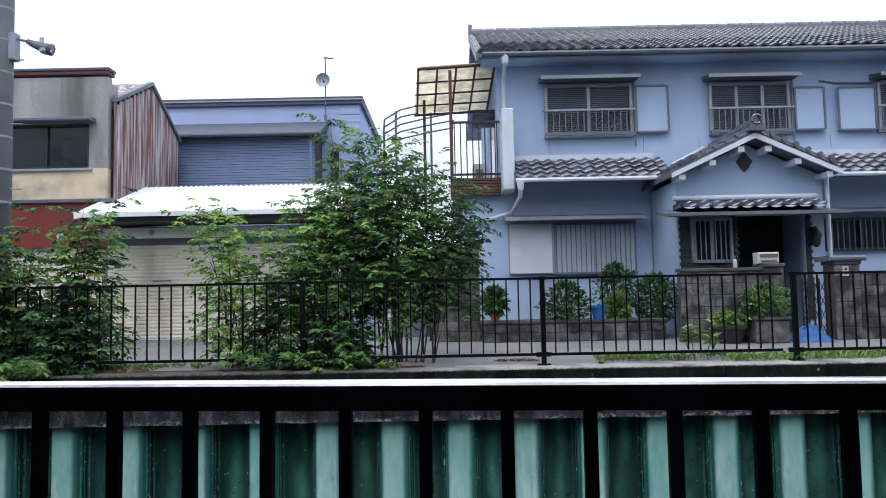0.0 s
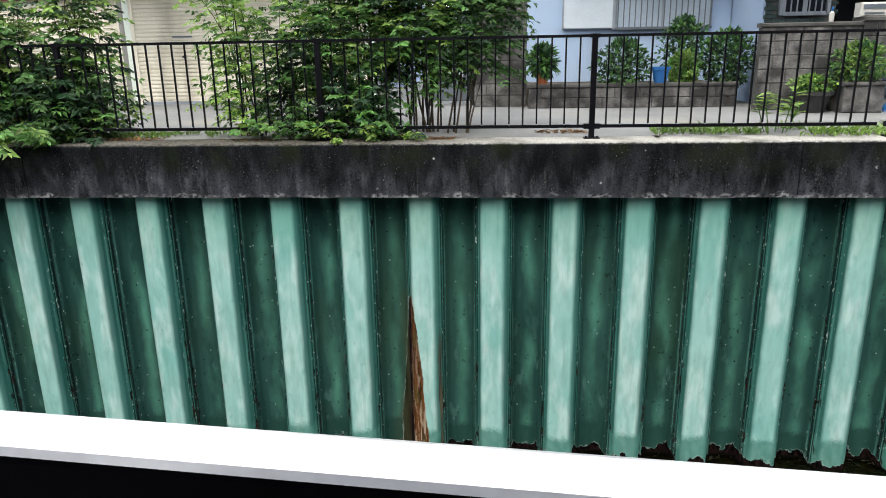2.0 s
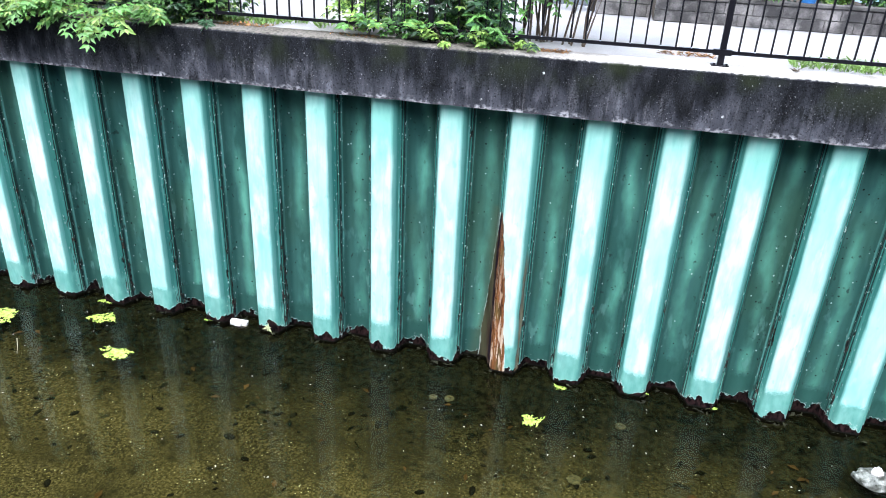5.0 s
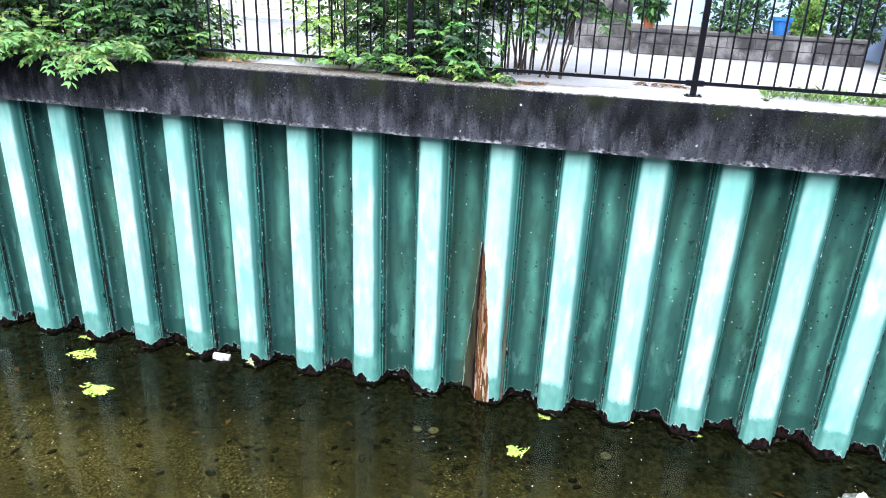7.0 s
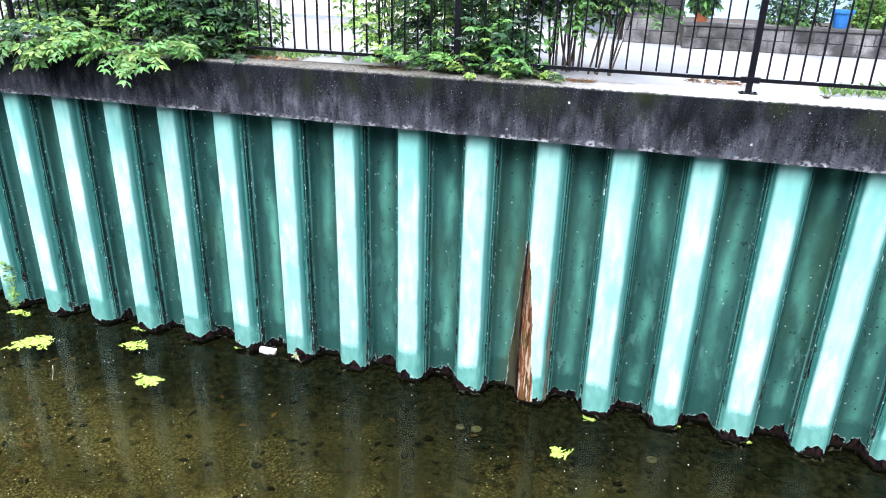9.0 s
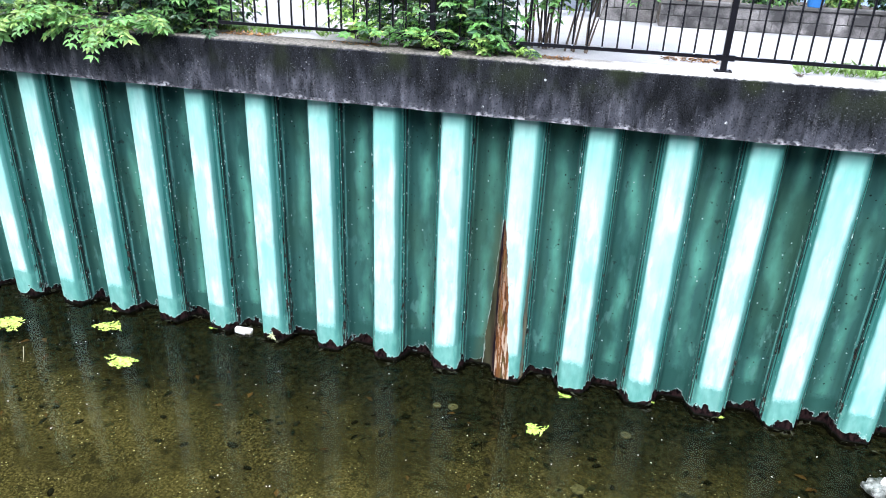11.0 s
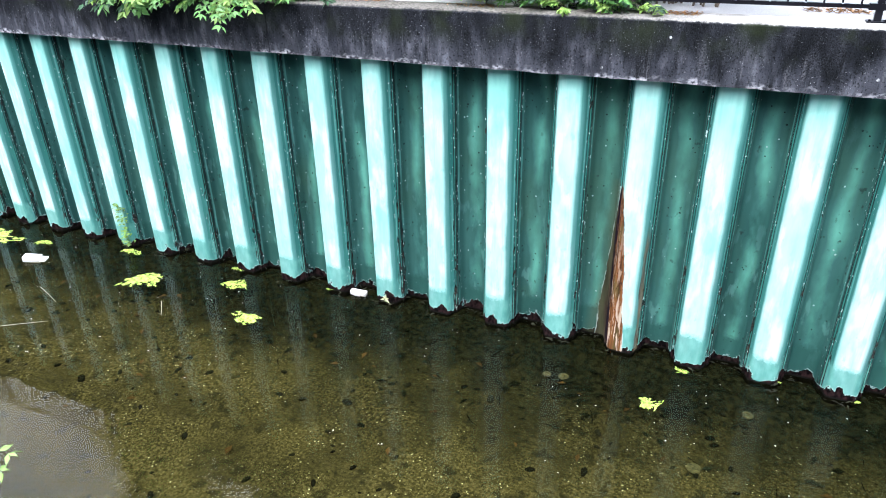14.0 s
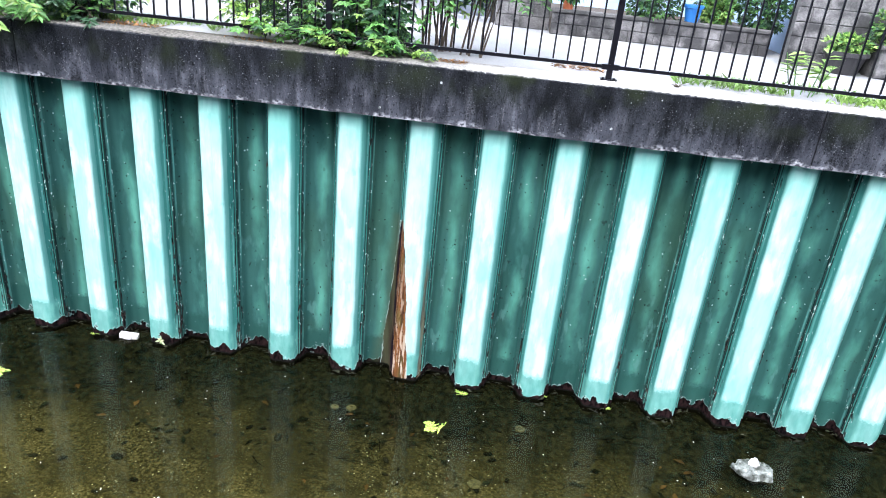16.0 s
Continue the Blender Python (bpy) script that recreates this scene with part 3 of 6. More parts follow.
        return self.add(vs, fs)

    def ribbed(self, p0, across, along, count, wave, steps=6, thick=0.004):
        """A corrugated sheet: p0 a corner, across and along its edge vectors, count waves of that depth."""
        p0, across, along = Vector(p0), Vector(across), Vector(along)
        nrm = across.cross(along).normalized()
        n = count * steps
        vs = []
        for e in (0, thick):
            for w in (0, 1):
                vs += [p0 + across * (i / n) + along * w + nrm * (wave * (0.5 + 0.5 * math.sin(2 * math.pi * i / steps)) - e) for i in range(n + 1)]
        q = n + 1
        fs = [(i, i + 1, q + i + 1, q + i) for i in range(n)]
        fs += [(2 * q + i + 1, 2 * q + i, 3 * q + i, 3 * q + i + 1) for i in range(n)]
        fs += [(i + 1, i, 2 * q + i, 2 * q + i + 1) for i in range(n)]
        fs += [(q + i, q + i + 1, 3 * q + i + 1, 3 * q + i) for i in range(n)]
        return self.add(vs, fs)

    def mesh(self, name, material, smooth=False):
        me = bpy.data.meshes.new(name)
        me.from_pydata(self.v, [], self.f)
        me.materials.append(material)
        if smooth:
            me.polygons.foreach_set("use_smooth", [True] * len(me.polygons))
        me.update()
        return me


def part(name, geo, material, parent=None, label="", smooth=False):
    ob = new(name, geo if isinstance(geo, bpy.types.Mesh) else geo.mesh(name, material, smooth))
    if parent is not None:
        ob.parent = parent
        ob.matrix_parent_inverse = Matrix.Translation(-parent.matrix_basis.translation)
    if label:
        ob["label"] = label
    return ob


def thing(name, at, label, category, group="", kind=""):
    ob = new(name)
    ob.empty_display_size = 0.1
    ob.location = at
    return tagged(ob, label, category, group, kind)


def solid(name, geo, material, label, category, kind="", smooth=False, group=""):
    return tagged(part(name, geo, material, smooth=smooth), label, category, group, kind)


# ---- canal ----
XL, XR = -26.0, 18.0
COPE = 0.60
NEAR = -0.36

solid("ground", Geo().box(-120, 120, 0.46, 160, -0.5, 0.0), ASPHALT, "grey asphalt street and ground beyond the canal", "ground", "structure")
# the near bank runs a little askew to the far wall, with its handrail along the edge
RY, RZ, ASKEW = -7.124, 0.746, radians(-4.36)
BANK = Matrix.Translation((0.8, RY, 0)) @ Matrix.Rotation(ASKEW, 4, "Z") @ Matrix.Translation((-0.8, -RY, 0))
solid("pavement_near", Geo().box(-70, 70, -60, -6.955, -0.9, NEAR, BANK), ASPHALT, "grey asphalt path on the near canal bank", "pavement", "structure")
solid("wall_near_bank", Geo().box(-60, 60, -7.355, -6.975, -4.4, -0.9, BANK), CONC, "stained concrete near canal wall", "wall", "structure")


def bed_height(x, y):
    """The canal bed, with a bank of silt against the pile feet."""
    bank = max(0.0, min(1.0, (y + 0.75) / 0.85)) ** 2 * (0.15 + 0.05 * noise.noise((x * 1.1, 0, 8)))
    return -4.13 + 0.05 * noise.noise((x * 0.7, y * 0.7, 0)) + 0.02 * noise.noise((x * 3, y * 3, 5)) + bank


bedg = Geo()
nx, ny = 150, 56
for j in range(ny + 1):
    for i in range(nx + 1):
        x, y = -40 + 70 * i / nx, -10.0 + 10.5 * j / ny
        z = bed_height(x, y)
        bedg.v.append((x, y, z))
bedg.f = [(j * (nx + 1) + i, j * (nx + 1) + i + 1, (j + 1) * (nx + 1) + i + 1, (j + 1) * (nx + 1) + i) for j in range(ny) for i in range(nx)]
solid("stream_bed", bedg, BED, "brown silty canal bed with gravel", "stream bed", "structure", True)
solid("water", Geo().add([(-40, -10, WATER), (30, -10, WATER), (30, 0.5, WATER), (-40, 0.5, WATER)], [(0, 1, 2, 3)]), WATERM, "shallow clear brown canal water", "water", "structure")

coping = thing("coping", (0, 0.2, -COPE), "dark streaked concrete coping along the canal wall", "coping", kind="structure")
for a, b in ((XL, -13.0), (-13.0, -4.55), (-4.55, 3.98), (3.98, 12.0), (12.0, XR)):
    g = Geo()
    n = max(int((b - a) / 0.12), 2)
    prof = [(0.0, -COPE), (-0.004, -0.4), (0.0, -0.03), (0.025, 0.0), (0.24, 0.0), (0.46, 0.0), (0.46, -COPE)]
    a, b = a + 0.006, b - 0.006
    for i in range(n + 1):
        x = a + (b - a) * i / n
        for q, (y, z) in enumerate(prof):
            w = noise.noise((x * 4, y * 7, z * 9)) * 0.008 if q < 4 else 0
            g.v.append((x, y + w, z + (w if q in (0, 3) else 0)))
    m = len(prof)
    g.f = [(i * m + q, i * m + (q + 1) % m, (i + 1) * m + (q + 1) % m, (i + 1) * m + q) for i in range(n) for q in range(m)]
    g.f += [tuple(range(m)), tuple(n * m + q for q in range(m - 1, -1, -1))]
    part("coping_block", g, CONC, coping)

# sheet piles: period 0.8 m, an outer and an inner pan by turns, locked at half depth
PY, DEPTH = 0.10, 0.28


def pan(outer):
    """One pan: front flat, two webs with rounded bends, and on the outer ones the hooked locks."""
    y0, y1 = (PY, PY + DEPTH / 2) if outer else (PY + DEPTH, PY + DEPTH / 2)
    s = 1 if outer else -1
    half = [(0.205, y1), (0.195, y1 - s * 0.008)]
    a, b, bend = Vector((0.190, y1 - s * 0.014)), Vector((0.143, y0)), 0.036
    d1, d2 = (a - b).normalized() * bend, Vector((-bend, 0))
    half.append((a.x, a.y))
    for i in range(6):
        u = i / 5
        p = (b + d1) * (1 - u) ** 2 + b * 2 * u * (1 - u) + (b + d2) * u ** 2
        half.append((p.x, p.y))
    ring = [(-x, y) for x, y in half] + half[::-1]
    g = Geo()
    zs = [-4.3, -3.9, -3.4, -2.6, -1.8, -1.0, -COPE + 0.02]
    for z in zs:
        for x, y in ring:
            g.v.append((x, y, z))
    m = len(ring)
    g.f = [(i * m + q, i * m + q + 1, (i + 1) * m + q + 1, (i + 1) * m + q) for i in range(len(zs) - 1) for q in range(m - 1)]
    smooth = len(g.f)
    if outer:
        for sx in (-1, 1):
            g.box(sx * 0.2 - 0.013, sx * 0.2 + 0.013, y1 - 0.016, y1 + 0.012, -4.3, -COPE + 0.02, c=0.006)
            g.box(sx * 0.2 - 0.003 - sx * 0.020, sx * 0.2 + 0.003 - sx * 0.020, y1 - 0.020, y1, -4.3, -COPE + 0.02)
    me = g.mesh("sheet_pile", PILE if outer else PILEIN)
    me.polygons.foreach_set("use_smooth", [i < smooth for i in range(len(me.polygons))])
    return me


PILE_WALL = thing("wall_sheet_pile", (0, 0.2, -4.3), "green painted steel sheet pile canal wall, rusty at the waterline", "canal wall", kind="structure")
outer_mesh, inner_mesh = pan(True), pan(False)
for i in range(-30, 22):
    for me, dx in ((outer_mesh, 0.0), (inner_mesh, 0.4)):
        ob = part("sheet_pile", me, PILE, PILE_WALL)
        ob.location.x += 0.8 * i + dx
solid("wall_behind_piles", Geo().box(XL, XR, 0.455, 0.48, -4.3, -COPE), SHADEIN, "dark earth behind the sheet piles", "wall", "structure")


# ---- fences ----
def fence_panel(x0, label):
    t = thing("fence_panel", (x0, 0.32, 0), label, "fence", "fence along the street")
    y = 0.32
    g = Geo().box(x0 - 0.03, x0 + 0.03, y - 0.03, y + 0.03, 0.006, 1.06, c=0.006)
    p = part("post", g, BLACK, t)
    part("base_plate", Geo().box(x0 - 0.085, x0 + 0.085, y - 0.06, y + 0.06, 0.0, 0.012, c=0.01), BLACK, p)
    for bx in (-0.06, 0.06):
        part("bolt", Geo().lathe(x0 + bx, y - 0.03, [(0.012, 0.012), (0.012, 0.024), (0.006, 0.028)], 6), BLACK, p)
    part("top_rail", Geo().box(x0 + 0.0, x0 + 3.0, y - 0.028, y + 0.028, 1.062, 1.092, c=0.006), BLACK, t)
    part("cap", Geo().box(x0 - 0.05, x0 + 0.05, y - 0.034, y + 0.034, 1.056, 1.098, c=0.01), BLACK, t)
    part("bottom_rail", Geo().box(x0 + 0.03, x0 + 2.97, y - 0.018, y + 0.018, 0.115, 0.15, c=0.004), BLACK, t)
    part("collar", Geo().box(x0 - 0.09, x0 + 0.09, y - 0.034, y + 0.034, 0.105, 0.16, c=0.01), BLACK, t)
    bolt = Geo().lathe(0, y - 0.02, [(0.009, 0.148), (0.009, 0.154), (0.004, 0.157)], 6).mesh("rail_bolt", ALU)
    for i in range(2, 20, 2):
        b = part("rail_bolt", bolt, ALU, t)
        b.location.x += x0 + i * 0.15
    me = Geo().box(-0.0085, 0.0085, y - 0.0085, y + 0.0085, 0.15, 1.062).mesh("baluster", BLACK)
    for i in range(1, 20):
        b = part("baluster", me, BLACK, t)
        b.location.x += x0 + i * 0.15
    return t


first = fence_panel(1.86, "black painted steel fence panel with upright bars on the coping")
for x in (-19.14, -16.14, -13.14, -10.14, -7.14, -4.14, -1.14, 5.0, 8.0, 11.0):
    copy_thing(first, pose(x, 0.32, 0))

rail = thing("handrail", (0.8, RY, NEAR), "black steel handrail with upright bars on the near bank", "handrail")
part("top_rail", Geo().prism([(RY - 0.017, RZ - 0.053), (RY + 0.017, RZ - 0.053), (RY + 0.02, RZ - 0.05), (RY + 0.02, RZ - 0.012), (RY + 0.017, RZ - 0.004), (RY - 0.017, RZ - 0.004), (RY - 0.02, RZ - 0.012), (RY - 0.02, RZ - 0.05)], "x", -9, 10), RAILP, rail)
# bright strip that stands for sky glare on the dark rail's flat top
part("top_face", Geo().prism([(RY - 0.0195, RZ - 0.008), (RY - 0.017, RZ - 0.004), (RY + 0.017, RZ - 0.004), (RY + 0.0185, RZ - 0.006), (RY + 0.0175, RZ - 0.002), (RY + 0.012, RZ), (RY - 0.012, RZ), (RY - 0.0175, RZ - 0.003)], "x", -9, 10), RAILTOP, rail, "bright top of the rail, sky glare in its colour")
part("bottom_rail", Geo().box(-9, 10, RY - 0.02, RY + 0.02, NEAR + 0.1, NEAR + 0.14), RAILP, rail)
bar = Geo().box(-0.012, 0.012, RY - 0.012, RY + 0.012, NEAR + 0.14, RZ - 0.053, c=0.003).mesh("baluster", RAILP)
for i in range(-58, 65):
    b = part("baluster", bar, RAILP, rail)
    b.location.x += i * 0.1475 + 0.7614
for x in (-8.2, -5.2, -2.2, 3.8, 6.8, 9.8):
    part("post", Geo().box(x - 0.03, x + 0.03, RY - 0.022, RY + 0.022, NEAR, RZ - 0.053, c=0.005), RAILP, rail)
rail.rotation_euler = (0, 0.0038, ASKEW)


# ---- house ----
HY = 6.5


def slope_tiles(parent, x0, x1, eave, top, as_parts=300, wave=0.03, mortar=False):
    """Courses of pantiles on a slope between eave and top, both (y, z); the lowest courses are single pieces."""
    (ya, za), (yb, zb) = eave, top
    run = math.hypot(yb - ya, zb - za)
    cols, rows = max(int(round((x1 - x0) / 0.27)), 1), max(int(round(run / 0.235)), 1)
    w, step = (x1 - x0) / cols, run / rows
    ang = math.atan2(zb - za, yb - ya)
    ring = 7
    loc = []
    for s, lift in ((-0.035, 0.046), (step, 0.006)):
        for i in range(ring):
            u = i / (ring - 1)
            loc.append(Vector((u * w, s, lift + wave * math.cos(2 * math.pi * u) + 0.012)))
    for i in range(ring):
        loc.append(loc[i] - Vector((0, 0, 0.045)))
    fs = [(i, i + 1, ring + i + 1, ring + i) for i in range(ring - 1)] + [(2 * ring + i, 2 * ring + i + 1, i + 1, i) for i in range(ring - 1)]
    turn = Matrix.Rotation(ang, 4, "X")
    me = Geo().add([turn @ p for p in loc], fs).mesh("tile", TILE)
    me.polygons.foreach_set("use_smooth", [True] * (ring - 1) + [False] * (ring - 1))
    rest, made = Geo(), 0
    if mortar:
        n = 6
        for c in range(cols):
            xm, zm = x0 + (c + 0.5) * w, za + 0.0
            arc = [(xm + 0.1 * math.cos(math.pi * i / n + math.pi), zm + 0.02 + 0.03 * math.sin(math.pi * i / n + math.pi)) for i in range(n + 1)]
            part("mortar_end", Geo().prism(arc, "y", ya - 0.045, ya - 0.03), WHITEPVC, parent)
    for r in range(rows):
        for c in range(cols):
            at = Vector((x0 + c * w, ya + math.cos(ang) * step * r, za + math.sin(ang) * step * r + 0.01))
            if made < as_parts:
                ob = part("tile", me, TILE, parent)
                ob.location += at
                made += 1
            else:
                rest.add([turn @ p + at for p in loc], fs)
    if rest.v:
        part("upper_tiles", rest, TILE, parent, smooth=True)["kind"] = "stuff"


def slab(x0, x1, a, b, t):
    """A sloping slab from a to b, each (y, z), t thick below."""
    return Geo().prism([a, b, (b[0], b[1] - t), (a[0], a[1] - t)], "x", x0, x1)


def louvred_window(parent, x0, x1, z0, z1, panes, hood=True):
    """A first-floor window with louvred shutters, its hood and the guard rail before the lower half."""
    y = HY
    w = part("window", Geo().box(x0, x1, y - 0.012, y + 0.02, z0, z1), GREYMET, parent)
    fr = 0.035
    for nm, a, b, c, d in (("frame", x0 - fr, x0 + fr, z0, z1), ("frame", x1 - fr, x1 + fr, z0, z1), ("frame", x0 + fr, x1 - fr, z1 - fr, z1 + fr), ("sill", x0 - 0.05, x1 + 0.05, z0 - 0.06, z0)):
        part(nm, Geo().box(a, b, y - 0.09, y - 0.012, c, d, c=0.004), ALU, w)
    for i in range(1, panes):
        x = x0 + (x1 - x0) * i / panes
        part("mullion", Geo().box(x - 0.035, x + 0.035, y - 0.075, y - 0.012, z0, z1 - fr), ALU, w)
    g = Geo()
    z = z0 + 0.03
    while z < z1 - fr:
        g.prism([(y - 0.055, z), (y - 0.02, z + 0.022), (y - 0.016, z + 0.018), (y - 0.051, z - 0.004)], "x", x0 + fr, x1 - fr)
        z += 0.042
    part("louvres", g, ALU, w)
    zm = z0 + (z1 - z0) * 0.46
    part("guard_rail", Geo().box(x0 - 0.1, x1 + 0.06, y - 0.2, y - 0.16, zm, zm + 0.04, c=0.006), ALU, w)
    part("guard_rail", Geo().box(x0 - 0.05, x1 + 0.03, y - 0.2, y - 0.16, z0 - 0.03, z0 + 0.03, c=0.006), GREYMET, w)
    bar = Geo().box(-0.011, 0.011, y - 0.19, y - 0.17, z0 + 0.03, zm).mesh("guard_bar", GREYMET)
    n = int((x1 - x0) / 0.125)
    for i in range(n + 1):
        ob = part("guard_bar", bar, ALU, w)
        ob.location.x += x0 + (x1 - x0) * i / n
    if hood:
        part("hood", Geo().prism([(y - 0.42, z1 + 0.11), (y, z1 + 0.2), (y, z1 + 0.08), (y - 0.40, z1 + 0.075)], "x", x0 - 0.14, x1 + 0.12), GREYMET, w)
        part("hood_rim", Geo().box(x0 - 0.15, x1 + 0.13, y - 0.44, y - 0.42, z1 + 0.055, z1 + 0.125), ALU, w)
        part("downpipe", Geo().tube([(x1 + 0.06, y - 0.12, z1 + 0.1), (x1 + 0.06, y - 0.12, z0 - 0.28)], 0.02, 8), GREYMET, w)


def shutter_box(parent, x0, x1, z0, z1):
    w = part("shutter_box", Geo().brick(x0, x1, HY - 0.1, HY + 0.01, z0, z1, 0.012), PLASTER, parent, "pale blue shutter box")
    for a, b, c, d in ((x0 - 0.02, x0 + 0.02, z0, z1), (x1 - 0.02, x1 + 0.02, z0, z1), (x0 + 0.02, x1 - 0.02, z1 - 0.02, z1 + 0.02), (x0 + 0.02, x1 - 0.02, z0 - 0.02, z0 + 0.02)):
        part("frame", Geo().box(a, b, HY - 0.125, HY - 0.1, c, d), GREYMET, w)


def wall_with_hole(x0, x1, y0, y1, z0, z1, hx0, hx1, hz0, hz1):
    g = Geo().box(x0, hx0, y0, y1, z0, z1).box(hx1, x1, y0, y1, z0, z1)
    g.box(hx0, hx1, y0, y1, hz1, z1)
    if hz0 > z0:
        g.box(hx0, hx1, y0, y1, z0, hz0)
    return g


house = thing("house", (6.5, 9.0, 0), "two-storey pale blue plaster house with dark tiled roofs", "house")
XE = 15.0
for a, b, y in ((1.08, 5.10, HY), (7.95, XE, HY), (5.10, 7.95, HY + 0.1)):
    part("lower_wall", Geo().box(a, b, y, 16, 0, 3.3), PLASTER, house)
part("upper_wall", Geo().prism([(HY, 3.3), (13.1, 3.3), (13.1, 6.0), (9.8, 7.68), (HY, 6.0)], "x", 1.85, XE), PLASTER, house)
EAVE, RIDGE = (5.85, 5.93), (9.8, 7.80)
roof = part("main_roof", slab(1.42, XE + 0.3, EAVE, RIDGE, 0.1), GREYMET, house)
part("back_slope", slab(1.42, XE + 0.3, (13.75, 5.93), RIDGE, 0.1), TILE, roof)
rg = Geo()
for i in range(46):
    x = 1.5 + i * 0.31
    rg.tube([(x, 9.78, 7.90), (x + 0.29, 9.78, 7.90)], 0.085, 8, 0.078)
rg.box(1.46, XE + 0.3, 9.66, 9.9, 7.78, 7.89)
part("ridge", rg, TILE, roof, "dark ridge tiles")
part("ridge_end", Geo().box(1.38, 1.48, 9.66, 9.92, 7.78, 8.05, c=0.02), TILE, roof)
part("bargeboard", slab(1.38, 1.42, (5.83, 5.96), (9.8, 7.84), 0.22), GREYMET, roof)
vg = Geo()
for i in range(17):
    f = i / 17
    y, z = EAVE[0] + (RIDGE[0] - EAVE[0]) * f, EAVE[1] + (RIDGE[1] - EAVE[1]) * f
    vg.tube([(1.46, y - 0.03, z + 0.04), (1.46, y + 0.22, z + 0.15)], 0.05, 6)
part("verge_tiles", vg, TILE, roof)
slope_tiles(roof, 1.5, 13.0, (EAVE[0] - 0.02, EAVE[1]), (RIDGE[0] - 0.05, RIDGE[1] - 0.02), 300)
part("soffit", Geo().box(1.5, XE, 5.95, HY, 5.83, 5.86), PLASTER, house)
part("gutter", Geo().tube([(1.5, 5.80, 5.88), (XE, 5.80, 5.86)], 0.055, 8), GREYMET, house)
part("rain_hopper", Geo().lathe(1.98, 5.84, [(0.04, 5.66), (0.07, 5.7), (0.09, 5.86), (0.09, 5.9)], 8), WHITEPVC, house)
part("downpipe", Geo().tube([(1.98, 5.84, 5.7), (1.98, 6.38, 5.45), (1.98, 6.42, 4.6)], 0.04, 8), WHITEPVC, house)
louvred_window(house, 2.90, 4.74, 4.28, 5.36, 2)
shutter_box(house, 4.84, 5.53, 4.31, 5.32)
louvred_window(house, 6.46, 8.15, 4.27, 5.33, 3)
shutter_box(house, 8.27, 8.9, 4.29, 5.22)
shutter_box(house, 9.2, 10.0, 4.27, 5.2)
louvred_window(house, 10.1, 11.8, 4.27, 5.3, 2)
part("conduit", Geo().tube([(8.85, HY - 0.03, 5.38), (9.2, HY - 0.03, 5.32), (10.0, HY - 0.03, 5.3)], 0.02, 6), GREYMET, house)
part("flashing", Geo().box(2.1, 5.2, HY - 0.03, HY + 0.01, 3.74, 3.86).box(7.8, XE, HY - 0.03, HY + 0.01, 3.74, 3.86), WHITEPVC, house)
seam = Geo()
for x in (2.95, 5.0, 6.2, 9.05):
    seam.box(x - 0.004, x + 0.004, HY - 0.006, HY + 0.01, 3.9, 4.2)
part("wall_joint", seam, GREYMET, house)
for a, b in ((2.12, 5.3), (7.75, XE)):
    lr = part("lower_roof", slab(a, b, (5.6, 3.2), (HY, 3.72), 0.08), GREYMET, house)
    part("gutter", Geo().tube([(a, 5.53, 3.17), (b, 5.53, 3.17)], 0.045, 8), WHITEPVC, lr)
    slope_tiles(lr, a, b, (5.58, 3.2), (HY - 0.02, 3.73), 300, 0.028, True)
part("wing_wall", Geo().brick(1.88, 2.12, 5.75, HY, 3.02, 4.72, 0.02), WHITEPVC, house, "white corner wing wall")
part("rain_hopper", Geo().lathe(2.2, 5.5, [(0.04, 2.95), (0.06, 3.0), (0.08, 3.15)], 8), WHITEPVC, house)
part("downpipe", Geo().tube([(2.2, 5.5, 3.0), (2.2, 5.6, 2.85), (2.1, 6.4, 2.62), (1.5, 6.42, 2.45), (1.1, 6.42, 2.4), (1.06, 6.42, 2.1), (1.06, 6.42, 0.1)], 0.04, 8), WHITEPVC, house)

# ground floor window with bars
gw = part("window", Geo().box(3.02, 4.71, HY - 0.03, HY + 0.01, 1.32, 2.36), FROST, house, "frosted window behind upright bars")
for a, b, c, d in ((2.98, 3.02, 1.28, 2.40), (4.71, 4.75, 1.28, 2.40), (3.02, 4.71, 2.36, 2.40), (3.02, 4.71, 1.26, 1.32), (3.84, 3.88, 1.32, 2.36)):
    part("frame", Geo().box(a, b, HY - 0.06, HY - 0.005, c, d), ALU, gw)
bar = Geo().box(-0.009, 0.009, HY - 0.12, HY - 0.1, 1.27, 2.40).mesh("bar", GREYMET)
for i in range(17):
    ob = part("bar", bar, GREYMET, gw)
    ob.location.x += 3.03 + i * 0.105
for z in (1.27, 2.33):
    part("bar_rail", Geo().box(2.98, 4.75, HY - 0.1, HY - 0.075, z, z + 0.04), GREYMET, gw)
board = part("shutter_box", Geo().brick(2.02, 2.96, HY - 0.12, HY + 0.01, 1.3, 2.36, 0.012), WHITEPVC, house, "white shutter box")
part("frame", Geo().box(2.93, 2.975, HY - 0.14, HY - 0.12, 1.28, 2.38), ALU, board)
part("frame", Geo().box(2.0, 2.03, HY - 0.14, HY - 0.12, 1.28, 2.38), ALU, board)
hood = part("hood", Geo().prism([(HY - 0.5, 2.45), (HY, 2.56), (HY, 2.49), (HY - 0.49, 2.41)], "x", 1.92, 4.86), ALU, house)
part("hood_rim", Geo().box(1.91, 4.87, HY - 0.53, HY - 0.5, 2.40, 2.475), ALU, hood)
rw = part("window", Geo().box(8.72, 10.4, HY - 0.03, HY + 0.01, 1.72, 2.3), WINDOW, house)
